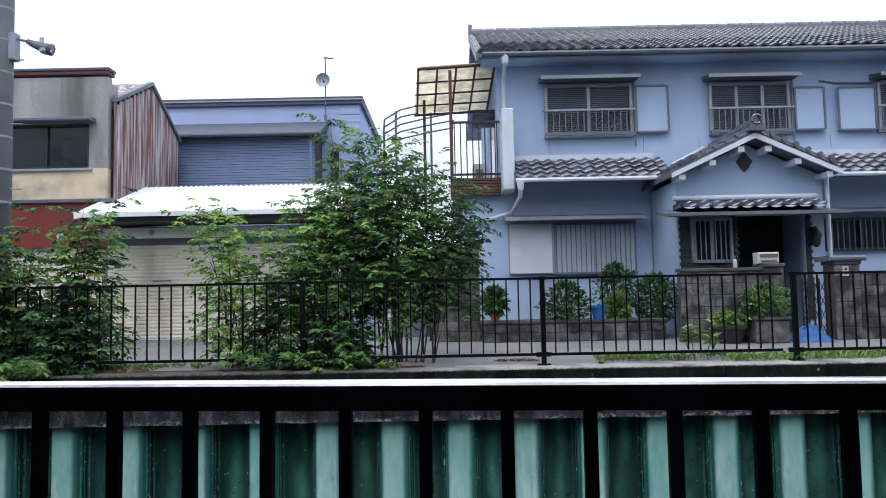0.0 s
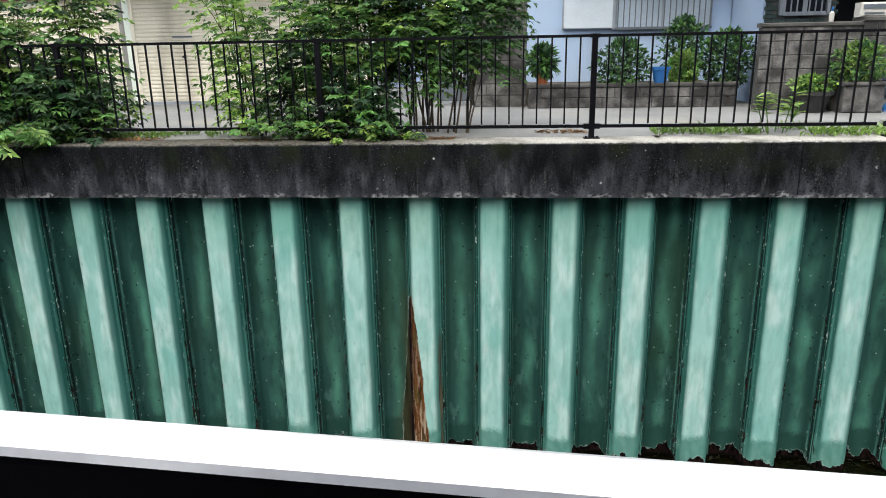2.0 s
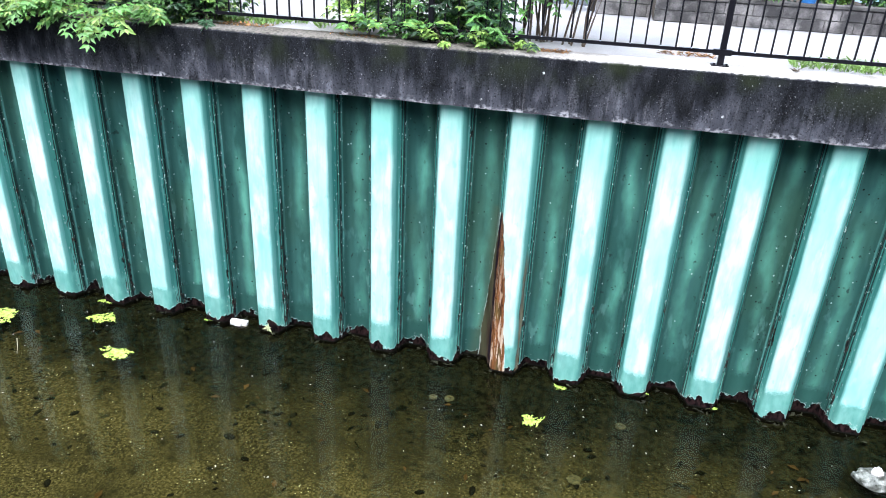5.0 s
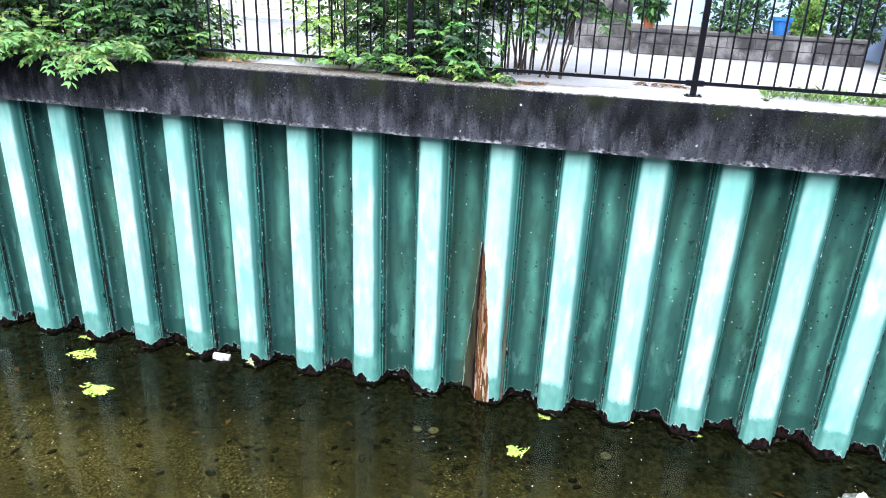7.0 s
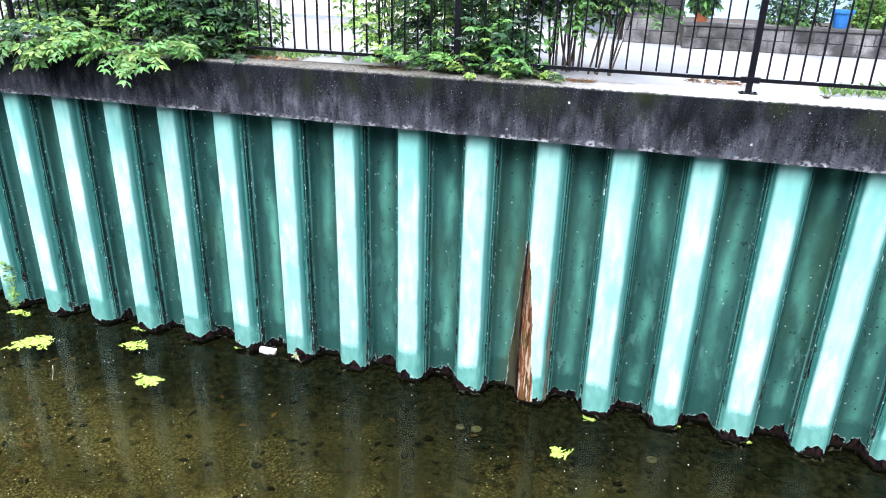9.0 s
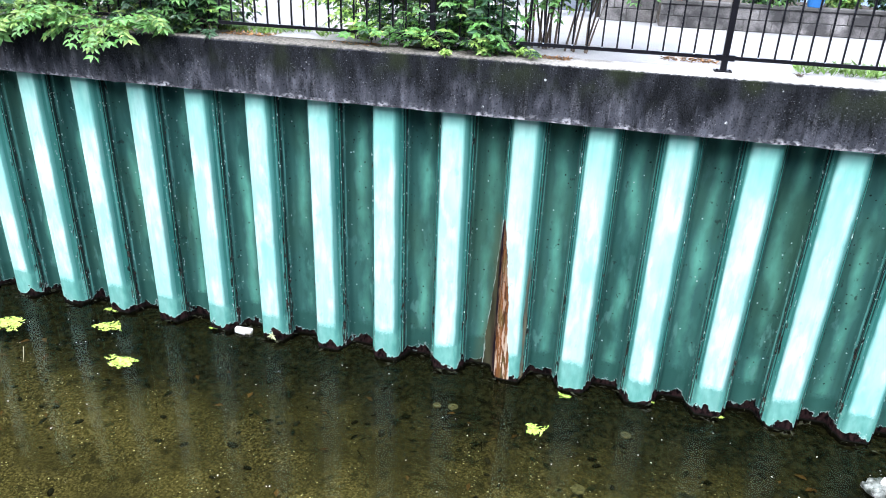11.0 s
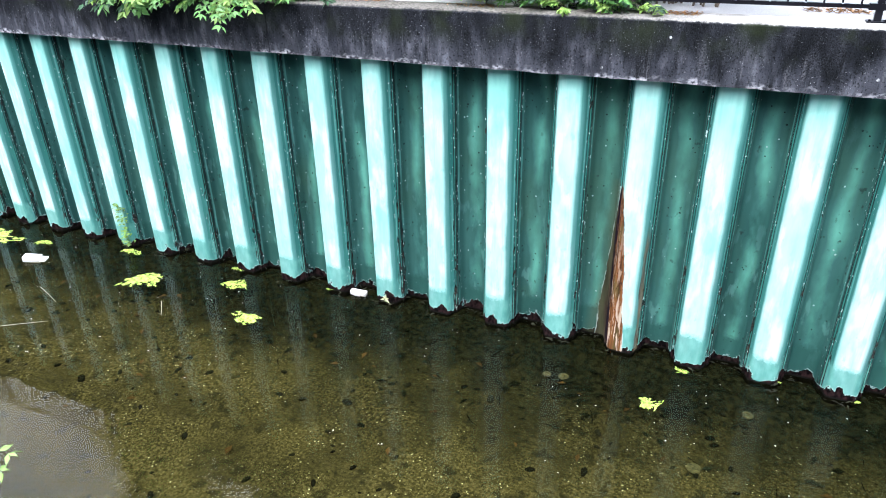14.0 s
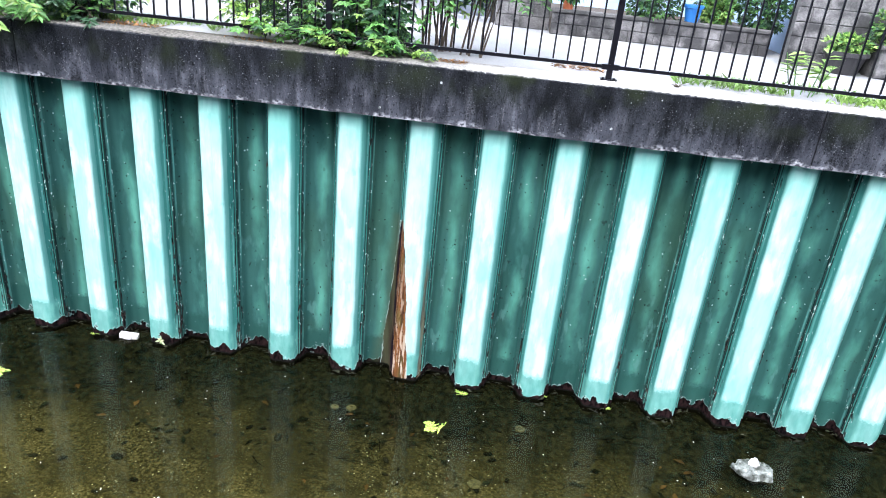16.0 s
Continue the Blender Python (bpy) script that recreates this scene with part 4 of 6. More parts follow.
for a, b, c, d in ((8.66, 8.72, 1.66, 2.36), (8.72, 10.4, 2.3, 2.36), (8.72, 10.4, 1.66, 1.72), (9.5, 9.56, 1.72, 2.3)):
    part("frame", Geo().box(a, b, HY - 0.12, HY - 0.005, c, d), DARKMET, rw)
bar = Geo().box(-0.008, 0.008, HY - 0.14, HY - 0.12, 1.68, 2.34).mesh("bar", GREYMET)
for i in range(14):
    ob = part("bar", bar, GREYMET, rw)
    ob.location.x += 8.78 + i * 0.12
part("hood", Geo().prism([(HY - 0.45, 2.5), (HY, 2.6), (HY, 2.53), (HY - 0.44, 2.46)], "x", 8.55, 10.7), ALU, rw)

# gabled entrance
EY = 4.9
ent = part("entrance", wall_with_hole(5.12, 7.93, EY, EY + 0.14, 0, 3.0, 6.25, 7.55, 0, 2.3), PLASTER, house)
part("side_wall", Geo().box(5.12, 5.26, EY + 0.14, HY, 0, 3.0), PLASTER, ent)
part("side_wall", Geo().box(7.79, 7.93, EY + 0.14, HY, 0, 3.0), PLASTER, ent)
part("gable_wall", Geo().prism([(5.12, 3.0), (7.93, 3.0), (7.93, 3.05), (6.48, 3.68), (5.12, 3.05)], "y", EY, EY + 0.14), PLASTER, ent)
# lobby and door near-black: the recess's shade is in their colour
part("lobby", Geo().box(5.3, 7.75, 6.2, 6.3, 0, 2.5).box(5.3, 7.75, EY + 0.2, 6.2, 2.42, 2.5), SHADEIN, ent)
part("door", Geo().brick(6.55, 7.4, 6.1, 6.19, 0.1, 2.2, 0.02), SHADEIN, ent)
gr = part("gable_roof", Geo().prism([(4.92, 3.02), (6.48, 3.74), (8.06, 3.02), (8.06, 3.13), (6.48, 3.86), (4.92, 3.13)], "y", 4.45, HY), GREYMET, house)
part("bargeboard", Geo().prism([(4.90, 2.98), (6.48, 3.70), (8.08, 2.98), (8.08, 3.07), (6.48, 3.80), (4.90, 3.07)], "y", 4.41, 4.45), WHITEPVC, gr)
for sgn in (-1, 1):
    for i in range(7):
        f = (i + 0.5) / 7.3
        x, z = 6.48 + sgn * 1.58 * f, 3.86 - 0.72 * f
        vg = Geo().tube([(x, 4.40, z + 0.05), (x, HY, z + 0.05)], 0.052, 8)
        vg.prism([(x - 0.11, z + 0.05 - sgn * -0.05), (x + 0.11, z + 0.05 + sgn * -0.05), (x + 0.11, z - 0.02 + sgn * -0.05), (x - 0.11, z - 0.02 - sgn * -0.05)], "y", 4.43, HY)
        part("roll_tile", vg, TILE, gr)
part("ridge", Geo().tube([(6.48, 4.36, 3.98), (6.48, HY, 3.98)], 0.1, 10).box(6.4, 6.56, 4.4, HY, 3.84, 3.96), TILE, gr)
part("ridge_end", Geo().prism([(6.33, 3.82), (6.63, 3.82), (6.60, 3.95), (6.55, 4.0), (6.41, 4.0), (6.36, 3.95)], "y", 4.32, 4.4), TILE, gr)
part("end_ring", Geo().tube([(6.48 + 0.085 * math.cos(i * math.pi / 8), 4.33, 4.03 + 0.085 * math.sin(i * math.pi / 8)) for i in range(17)], 0.026, 6), TILE, gr)
part("hip_cap", Geo().tube([(5.05, 4.9, 3.3), (5.3, 5.4, 3.42), (6.2, 6.3, 3.9)], 0.05, 8), WHITEPVC, gr)
for f in (0.16, 0.5, 0.86):
    for sgn in (-1, 1):
        x, z = 6.48 + sgn * 1.6 * f, 3.70 - 0.72 * f
        part("beam_end", Geo().box(x - 0.06, x + 0.06, 4.46, EY, z - 0.13, z - 0.03), WHITEPVC, gr)
vent = Geo().prism([(6.45, 3.14), (6.61, 3.34), (6.45, 3.54), (6.29, 3.34)], "y", EY - 0.03, EY)
vent.prism([(6.37, 3.2), (6.53, 3.2), (6.57, 3.4), (6.33, 3.4)], "y", EY - 0.045, EY - 0.03)
part("gable_vent", vent, DARKMET, ent, "dark diamond-shaped gable vent")
cano = part("porch_canopy", Geo().prism([(4.15, 2.28), (EY, 2.42), (EY, 2.34), (4.16, 2.22)], "x", 4.72, 8.0), GREYMET, house)
part("canopy_rim", Geo().box(4.70, 8.0, 4.12, 4.15, 2.235, 2.285), GREYMET, cano)
part("tile_bed", Geo().box(5.05, 7.72, 4.5, EY, 2.42, 2.52), TILE, cano)
slope_tiles(cano, 5.06, 7.72, (4.42, 2.40), (EY - 0.02, 2.58), 300, 0.028, True)
part("cap_tiles", Geo().tube([(5.02, 4.8, 2.64), (7.76, 4.8, 2.64)], 0.05, 8), WHITEPVC, cano)
part("downpipe", Geo().tube([(8.0, 4.86, 3.0), (8.0, 4.86, 0.05)], 0.042, 8), WHITEPVC, house)
ew = part("window", Geo().box(5.42, 6.08, EY - 0.035, EY - 0.005, 1.46, 2.2), WINDOW, house)
for a, b, c, d in ((5.36, 5.42, 1.42, 2.25), (6.08, 6.14, 1.42, 2.25), (5.42, 6.08, 2.2, 2.25), (5.42, 6.08, 1.40, 1.46), (5.73, 5.78, 1.46, 2.2)):
    part("frame", Geo().box(a, b, EY - 0.09, EY - 0.012, c, d), ALU, ew)
bar = Geo().box(-0.008, 0.008, EY - 0.13, EY - 0.11, 1.40, 2.24).mesh("bar", ALU)
for i in range(8):
    ob = part("bar", bar, ALU, ew)
    ob.location.x += 5.42 + i * 0.095
part("lamp_bracket", Geo().box(7.66, 7.72, EY - 0.08, EY, 1.95, 2.05), DARKMET, house)
part("wall_lamp", Geo().lathe(7.69, EY - 0.15, [(0.03, 1.66), (0.07, 1.72), (0.1, 1.9), (0.05, 1.98), (0.02, 2.05)], 10), DARKMET, house, "dark metal wall lantern")

# balcony on the flat roof of the ground floor
bal = part("balcony", Geo().box(0.85, 1.85, 6.35, 10.0, 3.0, 3.06), GREYMET, house)
for i in range(6):
    part("fascia_board", Geo().brick(0.83, 1.87, 6.29, 6.35, 2.98 + i * 0.065, 3.04 + i * 0.065, 0.01), WOOD, bal, "red-brown boards")
for z in (3.42, 4.55):
    part("rail", Geo().box(0.85, 1.87, 6.28, 6.33, z, z + 0.045), DARKMET, bal)
bar = Geo().box(-0.012, 0.012, 6.295, 6.32, 3.3, 4.55).mesh("baluster", DARKMET)
for i in range(8):
    ob = part("baluster", bar, DARKMET, bal)
    ob.location.x += 0.9 + i * 0.13
sidebar = Geo().box(0.84, 0.87, -0.012, 0.012, 3.3, 4.55).mesh("baluster", DARKMET)
for i in range(10):
    ob = part("baluster", sidebar, DARKMET, bal)
    ob.location.y += 6.4 + i * 0.3
part("rail", Geo().box(0.83, 0.88, 6.33, 9.4, 4.55, 4.595), DARKMET, bal)
for x, y in ((0.83, 6.32), (0.2, 8.6)):
    part("post", Geo().box(x - 0.035, x + 0.035, y - 0.035, y + 0.035, 3.0, 5.72), WOOD, bal)
part("window_hood", Geo().prism([(7.2, 5.0), (8.6, 5.0), (8.6, 5.08), (7.2, 5.08)], "x", 1.35, 1.85), DARKMET, bal)
part("side_window", Geo().box(1.83, 1.846, 7.3, 8.5, 3.6, 4.95), WINDOW, bal)
awn = part("awning", Geo().tube([(0.13, 6.5, 5.82), (1.83, 6.5, 5.9)], 0.035, 6), WOOD, house, "brown framed translucent awning")
part("back_rail", Geo().tube([(-0.1, 9.8, 5.66), (1.83, 9.8, 5.74)], 0.035, 6), WOOD, awn)
for i in range(5):
    x = -0.02 + i * 0.46
    part("rafter", Geo().tube([(x + 0.16 * (1 - i / 4), 6.5, 5.82 + 0.02 * i), (x, 9.8, 5.66 + 0.02 * i)], 0.025, 6), WOOD, awn)
for j in range(1, 4):
    part("purlin", Geo().tube([(0.12 - 0.06 * j, 6.5 + 0.82 * j, 5.80 - 0.04 * j), (1.83, 6.5 + 0.82 * j, 5.88 - 0.04 * j)], 0.022, 6), WOOD, awn)
part("panel", Geo().add([(0.13, 6.5, 5.875), (1.83, 6.5, 5.955), (1.83, 9.8, 5.795), (-0.1, 9.8, 5.715), (0.13, 6.5, 5.867), (1.83, 6.5, 5.947), (1.83, 9.8, 5.787), (-0.1, 9.8, 5.707)], [(0, 1, 2, 3), (7, 6, 5, 4), (0, 4, 5, 1), (3, 2, 6, 7)]), PANEL, awn)
ac = thing("air_conditioner", (1.45, 6.8, 3.06), "white air conditioner unit on the balcony floor", "air conditioner")
part("case", Geo().box(1.3, 1.62, 6.6, 7.1, 3.12, 3.72, c=0.02), TRASH, ac)
part("foot", Geo().box(1.32, 1.36, 6.62, 7.08, 3.06, 3.12).box(1.56, 1.6, 6.62, 7.08, 3.06, 3.12), DARKMET, ac)
part("grille", Geo().box(1.35, 1.52, 6.585, 6.6, 3.2, 3.6), GREYMET, ac)
terr = thing("terrace_railing", (-0.6, 12.5, 0), "pale metal railing curved round a far stair", "railing")
for j in range(5):
    z = 5.55 + j * 0.22
    part("rail", Geo().tube([(-1.2, 13.0, z - 0.45), (-1.12, 12.4, z - 0.2), (-0.6, 12.05, z), (0.2, 12.0, z + 0.16), (1.0, 12.0, z + 0.3)], 0.025, 6), GREYMET, terr)
for x, y, z in ((-1.18, 12.9, 6.0), (-0.75, 12.1, 6.4), (0.3, 12.0, 6.6)):
    part("post", Geo().tube([(x, y, 0), (x, y, z)], 0.035, 6), GREYMET, terr)

# ---- garden walls ----


def block_wall(name, x0, x1, y, h, label, cap=True, bw=0.4, bh=0.2, deep=0.15):
    t = thing(name, ((x0 + x1) / 2, y + deep / 2, 0), label, "wall")
    part("core", Geo().box(x0 + 0.004, x1 - 0.004, y + 0.012, y + deep - 0.004, 0, h - 0.006), MORTAR, t)
    rows = int(round(h / bh))
    shapes = {}
    for r in range(rows):
        x = x0
        first_w = bw if r % 2 == 0 else bw / 2
        while x < x1 - 0.02:
            w = min(first_w, x1 - x)
            key = round(w, 3)
            if key not in shapes:
                shapes[key] = Geo().brick(0.005, key - 0.005, 0, 0.03, 0.005, h / rows - 0.005, 0.007).mesh("block", BLOCK)
            ob = part("block", shapes[key], BLOCK, t)
            ob.location += Vector((x, y + random.uniform(-0.004, 0.004), r * h / rows))
            x += w
            first_w = bw
    if cap:
        part("capstone", Geo().brick(x0 - 0.02, x1 + 0.02, y - 0.02, y + deep + 0.02, h, h + 0.06, 0.012), MORTAR, t)
    return t


block_wall("block_wall", 0.42, 1.30, 4.8, 1.73, "grey concrete block wall with weathered faces")
block_wall("planter_wall", 1.32, 4.66, 4.34, 0.33, "low dark concrete block planter wall before the house", True)
solid("planter_soil", Geo().box(1.32, 4.66, 4.50, HY, 0, 0.33), SOIL, "dark soil filling the planter bed", "soil", "structure")
block_wall("entrance_wall", 4.68, 6.1, 3.57, 1.2, "stained grey block wall beside the entrance gate", True)
block_wall("gate_pier", 6.1, 6.45, 3.52, 1.26, "grey block gate pier with a dark cap", True, 0.35, 0.2, 0.35)
block_wall("gate_pier", 7.3, 7.75, 3.52, 1.28, "grey stone gate pier with a dark flat cap", True, 0.45, 0.2, 0.35)
block_wall("street_wall", 7.77, 12.0, 3.57, 1.1, "stained grey block wall along the street", True)
solid("pier_cap", Geo().brick(7.2, 7.85, 3.45, 3.95, 1.34, 1.43, 0.03), GREYMET, "dark flat stone cap on the gate pier", "cap")

brickwork = thing("brick_facing", (5.7, EY, 0), "dark green-black brick facing beside the entrance door", "brick facing")
for a, b, c, d in ((5.16, 6.24, 0.3, 1.40), (5.16, 5.35, 1.40, 2.3), (6.15, 6.24, 1.40, 2.3), (7.56, 7.66, 0.3, 2.3)):
    part("bed", Geo().box(a, b, EY - 0.012, EY - 0.001, c, d), MORTAR, brickwork)
bm_long = Geo().brick(0.004, 0.206, 0, 0.03, 0.004, 0.062, 0.004).mesh("brick", BRICK)
bm_short = Geo().brick(0.004, 0.1, 0, 0.03, 0.004, 0.062, 0.004).mesh("brick", BRICK)
for r in range(30):
    z = 0.3 + r * 0.066
    spans = [(5.13, 6.24)] if z < 1.34 else [(5.13, 5.35), (6.15, 6.24)]
    for a, b in spans:
        x = a + (0.03 if r % 2 else 0)
        if r % 2:
            ob = part("brick", bm_short, BRICK, brickwork)
            ob.location += Vector((x, EY - 0.036, z))
            x += 0.104
        while x + 0.2 < b + 0.02:
            ob = part("brick", bm_long, BRICK, brickwork)
            ob.location += Vector((x, EY - 0.036, z))
            x += 0.21
    ob = part("brick", bm_short, BRICK, brickwork)
    ob.location += Vector((7.55 + (0.03 if r % 2 else 0), EY - 0.036, z))

gate = thing("accordion_gate", (7.05, 3.75, 0), "black folding lattice gate, pushed open", "gate")
for i in range(5):
    x = 6.86 + i * 0.1
    part("upright", Geo().box(x - 0.01, x + 0.01, 3.74, 3.76, 0.0, 1.05), DARKMET, gate)
    if i < 4:
        for j in range(4):
            z = 0.1 + j * 0.24
            part("lattice_bar", Geo().tube([(x, 3.73, z), (x + 0.1, 3.73, z + 0.22)], 0.007, 5).tube([(x, 3.77, z + 0.22), (x + 0.1, 3.77, z)], 0.007, 5), DARKMET, gate)
box_ = thing("letter_box", (6.2, 3.68, 1.32), "white letter box on the gate pier", "letter box")
part("case", Geo().brick(6.05, 6.42, 3.6, 3.8, 1.32, 1.52, 0.02), TRASH, box_)
part("flap", Geo().box(6.08, 6.39, 3.59, 3.60, 1.43, 1.49), GREYMET, box_)
part("slot", Geo().box(6.1, 6.37, 3.588, 3.60, 1.36, 1.38), GREYMET, box_)
bot = thing("spray_bottle", (5.66, 3.62, 1.26), "small clear spray bottle on the wall top", "bottle")
part("body", Geo().lathe(5.66, 3.62, [(0.03, 1.26), (0.034, 1.28), (0.034, 1.38), (0.014, 1.41)], 10), TRASH, bot)
part("nozzle", Geo().lathe(5.66, 3.62, [(0.014, 1.41), (0.016, 1.46), (0.01, 1.47)], 8), BLUEPL, bot)
plate = thing("name_plate", (7.5, 3.5, 1.0), "small white plate with two dark marks on the pier", "sign")
part("plate", Geo().brick(7.44, 7.54, 3.495, 3.518, 1.08, 1.25, 0.003), TRASH, plate)
for z in (1.11, 1.18):
    part("mark", Geo().box(7.47, 7.51, 3.491, 3.4945, z, z + 0.04), DARKMET, plate)
spk = thing("spike_fence", (0.95, 4.88, 1.79), "thin black spiked fence on the block wall", "fence")
for i in range(8):
    x = 0.6 + i * 0.09
    part("spike", Geo().tube([(x, 4.88, 1.79), (x, 4.88, 2.3 + 0.04 * (i % 2))], 0.008, 5), DARKMET, spk)
for z in (1.92, 2.16):
    part("rail", Geo().tube([(0.55, 4.88, z), (1.28, 4.88, z), (1.32, 4.86, z + 0.03)], 0.009, 5), DARKMET, spk)
pg = thing("side_gate", (0.02, 5.2, 0), "grey metal side gate with a dark frame", "gate")
part("leaf", Geo().brick(-0.36, 0.32, 5.2, 5.24, 0.08, 1.62, 0.01), GREYMET, pg)
part("glass", Geo().box(-0.25, 0.2, 5.19, 5.20, 0.5, 1.5), FROST, pg)
for a, b in ((-0.42, -0.36), (0.32, 0.4)):
    part("jamb", Geo().box(a, b, 5.16, 5.26, 0, 1.7), DARKMET, pg)


# ---- garage and the buildings beside it ----


def roller_shutter(x0, x1, y, z1, label):
    t = thing("roller_shutter", ((x0 + x1) / 2, y, 0), label, "shutter", "garage shutters")
    g = Geo()
    rows = int(z1 / 0.075)
    prof = []
    for i in range(rows):
        z = i * z1 / rows
        prof += [(y + 0.018, z), (y, z + 0.012), (y - 0.004, z + 0.04), (y, z + 0.066)]
    prof.append((y + 0.018, z1))
    n = len(prof)
    g.add([(x, p[0], p[1]) for x in (x0, x1) for p in prof], [(i, n + i, n + i + 1, i + 1) for i in range(n - 1)])
    part("curtain", g, SHUTTER, t)
    part("bottom_bar", Geo().box(x0, x1, y - 0.015, y + 0.03, 0.0, 0.06), ALU, t)
    for x in (x0, x1):
        part("guide", Geo().box(x - 0.035, x + 0.035, y - 0.03, y + 0.04, 0, z1), SHUTTER, t)
    part("handle", Geo().box((x0 + x1) / 2 - 0.2, (x0 + x1) / 2 + 0.2, y - 0.015, y - 0.004, 1.28, 1.31), GREYMET, t)
    part("lock", Geo().box((x0 + x1) / 2 - 0.04, (x0 + x1) / 2 + 0.04, y - 0.012, y - 0.003, 0.9, 0.94), DARKMET, t)
    return t


GY = 6.3
gar = thing("garage", (-4.0, 7.3, 0), "low garage with a white corrugated sheet roof", "garage")
part("shell", Geo().box(-6.45, -1.6, GY + 0.1, 8.2, 0, 2.45), GREYWALL, gar)
part("pier", Geo().box(-6.5, -6.38, GY - 0.03, GY + 0.1, 0, 2.06), FASCIA, gar)
part("pier", Geo().box(-4.34, -4.22, GY - 0.03, GY + 0.1, 0, 2.06), FASCIA, gar)
part("pier", Geo().box(-1.72, -1.58, GY - 0.03, GY + 0.1, 0, 2.06), FASCIA, gar)
part("shutter_case", Geo().box(-6.5, -1.58, GY - 0.02, GY + 0.1, 2.06, 2.2), GREYMET, gar)
part("fascia", Geo().brick(-6.6, -1.5, GY - 0.3, GY - 0.02, 2.2, 2.40, 0.01), FASCIA, gar, "pale green fascia band")
part("gutter", Geo().prism([(5.42, 2.47), (5.5, 2.46), (GY, 2.46), (GY, 2.58), (5.4, 2.6)], "x", -6.62, -1.45), DARKMET, gar)
part("roof", Geo().ribbed((-6.68, 5.36, 2.60), (5.3, 0, 0), (0, 2.85, 1.0), 44, 0.03), SHEETROOF, gar, "white corrugated roof sheets")
part("verge_strip", slab(-6.74, -6.66, (5.34, 2.66), (8.22, 3.67), 0.12), SHEETROOF, gar)
part("eave_strip", Geo().box(-6.72, -1.36, 5.33, 5.352, 2.565, 2.66), SHEETROOF, gar)
part("stay", Geo().tube([(-6.9, 5.6, 2.72), (-6.6, 5.45, 2.45)], 0.025, 6), ALU, gar)
roller_shutter(-6.34, -4.38, GY, 2.06, "closed beige steel roller shutter in the garage front")
roller_shutter(-4.18, -1.76, GY, 2.06, "closed beige steel roller shutter beside the trees")


def number_disc(x, y, z, digit=""):
    t = thing("number_disc", (x, y, z), "small round white number disc on the fascia", "sign", "number discs")
    g = Geo()
    n = 16
    ring = [(x + 0.075 * math.cos(2 * math.pi * i / n), z + 0.075 * math.sin(2 * math.pi * i / n)) for i in range(n)]
    part("plate", g.prism(ring, "y", y - 0.012, y), TRASH, t)
    if digit:
        cu = bpy.data.curves.new("numeral", "FONT")
        cu.body, cu.size, cu.align_x, cu.align_y, cu.extrude = digit, 0.12, "CENTER", "CENTER", 0.001
        cu.materials.append(DARKMET)
        ob = new("numeral", cu)
        ob.parent = t
        ob.matrix_parent_inverse = Matrix.Translation(-t.location)
        ob.matrix_basis = pose(x, y - 0.014, z, 90, 0, 0)
    else:
        part("mark", Geo().box(x - 0.012, x + 0.012, y - 0.015, y - 0.012, z - 0.04, z + 0.04), DARKMET, t)


number_disc(-5.45, GY - 0.3, 2.3, "3")
number_disc(-2.98, GY - 0.3, 2.3)
number_disc(-7.6, 6.42, 2.3)
number_disc(-10.2, 6.42, 2.3)

shop = thing("workshop_building", (-11, 9, 0), "two-storey workshop with stained grey and cream render", "building")
wx = [(-8.95, -7.05), (-11.5, -9.6)]
g = Geo().box(-17, -11.5, HY, HY + 0.2, 3.78, 4.76).box(-9.6, -8.95, HY, HY + 0.2, 3.78, 4.76).box(-7.05, -6.66, HY, HY + 0.2, 3.78, 4.76)
g.box(-17, -6.66, HY, HY + 0.2, 4.76, 5.8)
part("upper_wall", g, GREYWALL, shop)
part("spandrel", Geo().box(-17, -6.66, HY - 0.004, HY + 0.2, 3.1, 3.78), CREAM, shop, "cream render band with grey stains")
part("side_wall", Geo().box(-6.86, -6.68, HY + 0.2, 7.0, 0, 5.7), GREYWALL, shop)
part("parapet", Geo().brick(-17, -6.63, HY - 0.05, HY + 0.25, 5.84, 5.93, 0.015), WOOD, shop, "dark red parapet cap")
part("parapet_flashing", Geo().brick(-17, -6.61, HY - 0.07, HY + 0.27, 5.93, 5.99, 0.01), SLATE, shop)
part("back_roof", Geo().box(-17, -6.8, HY + 0.25, 12, 5.3, 5.5), SLATE, shop)
part("red_band", Geo().box(-17, -6.52, HY - 0.06, HY + 0.2, 2.06, 3.02), REDWALL, shop, "red painted band")
part("ledge", Geo().brick(-17, -6.48, HY - 0.12, HY, 3.02, 3.1, 0.012), GREYMET, shop)
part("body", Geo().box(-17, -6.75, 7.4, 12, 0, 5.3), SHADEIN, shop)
for a, b in wx:
    w = part("window", Geo().box(a, b, HY + 0.08, HY + 0.1, 3.78, 4.76), WINDOW, shop)
    for c, d, e, f in ((a, a + 0.05, 3.78, 4.76), (b - 0.05, b, 3.78, 4.76), (a + 0.05, b - 0.05, 4.71, 4.76), (a + 0.05, b - 0.05, 3.78, 3.83), ((a + b) / 2 - 0.025, (a + b) / 2 + 0.025, 3.83, 4.71)):
        part("frame", Geo().box(c, d, HY + 0.03, HY + 0.08, e, f), DARKMET, w)
    part("sill", Geo().brick(a - 0.08, b + 0.08, HY - 0.06, HY + 0.08, 3.72, 3.78, 0.01), ALU, w)
    part("hood", Geo().brick(a - 0.15, b + 0.15, HY - 0.25, HY, 4.78, 4.86, 0.02), GREYMET, w)
for a, b in ((-9.3, -6.75), (-12.2, -9.5), (-15, -12.4)):
    roller_shutter(a, b, HY + 0.06, 2.06, "closed beige steel roller shutter under the red band")
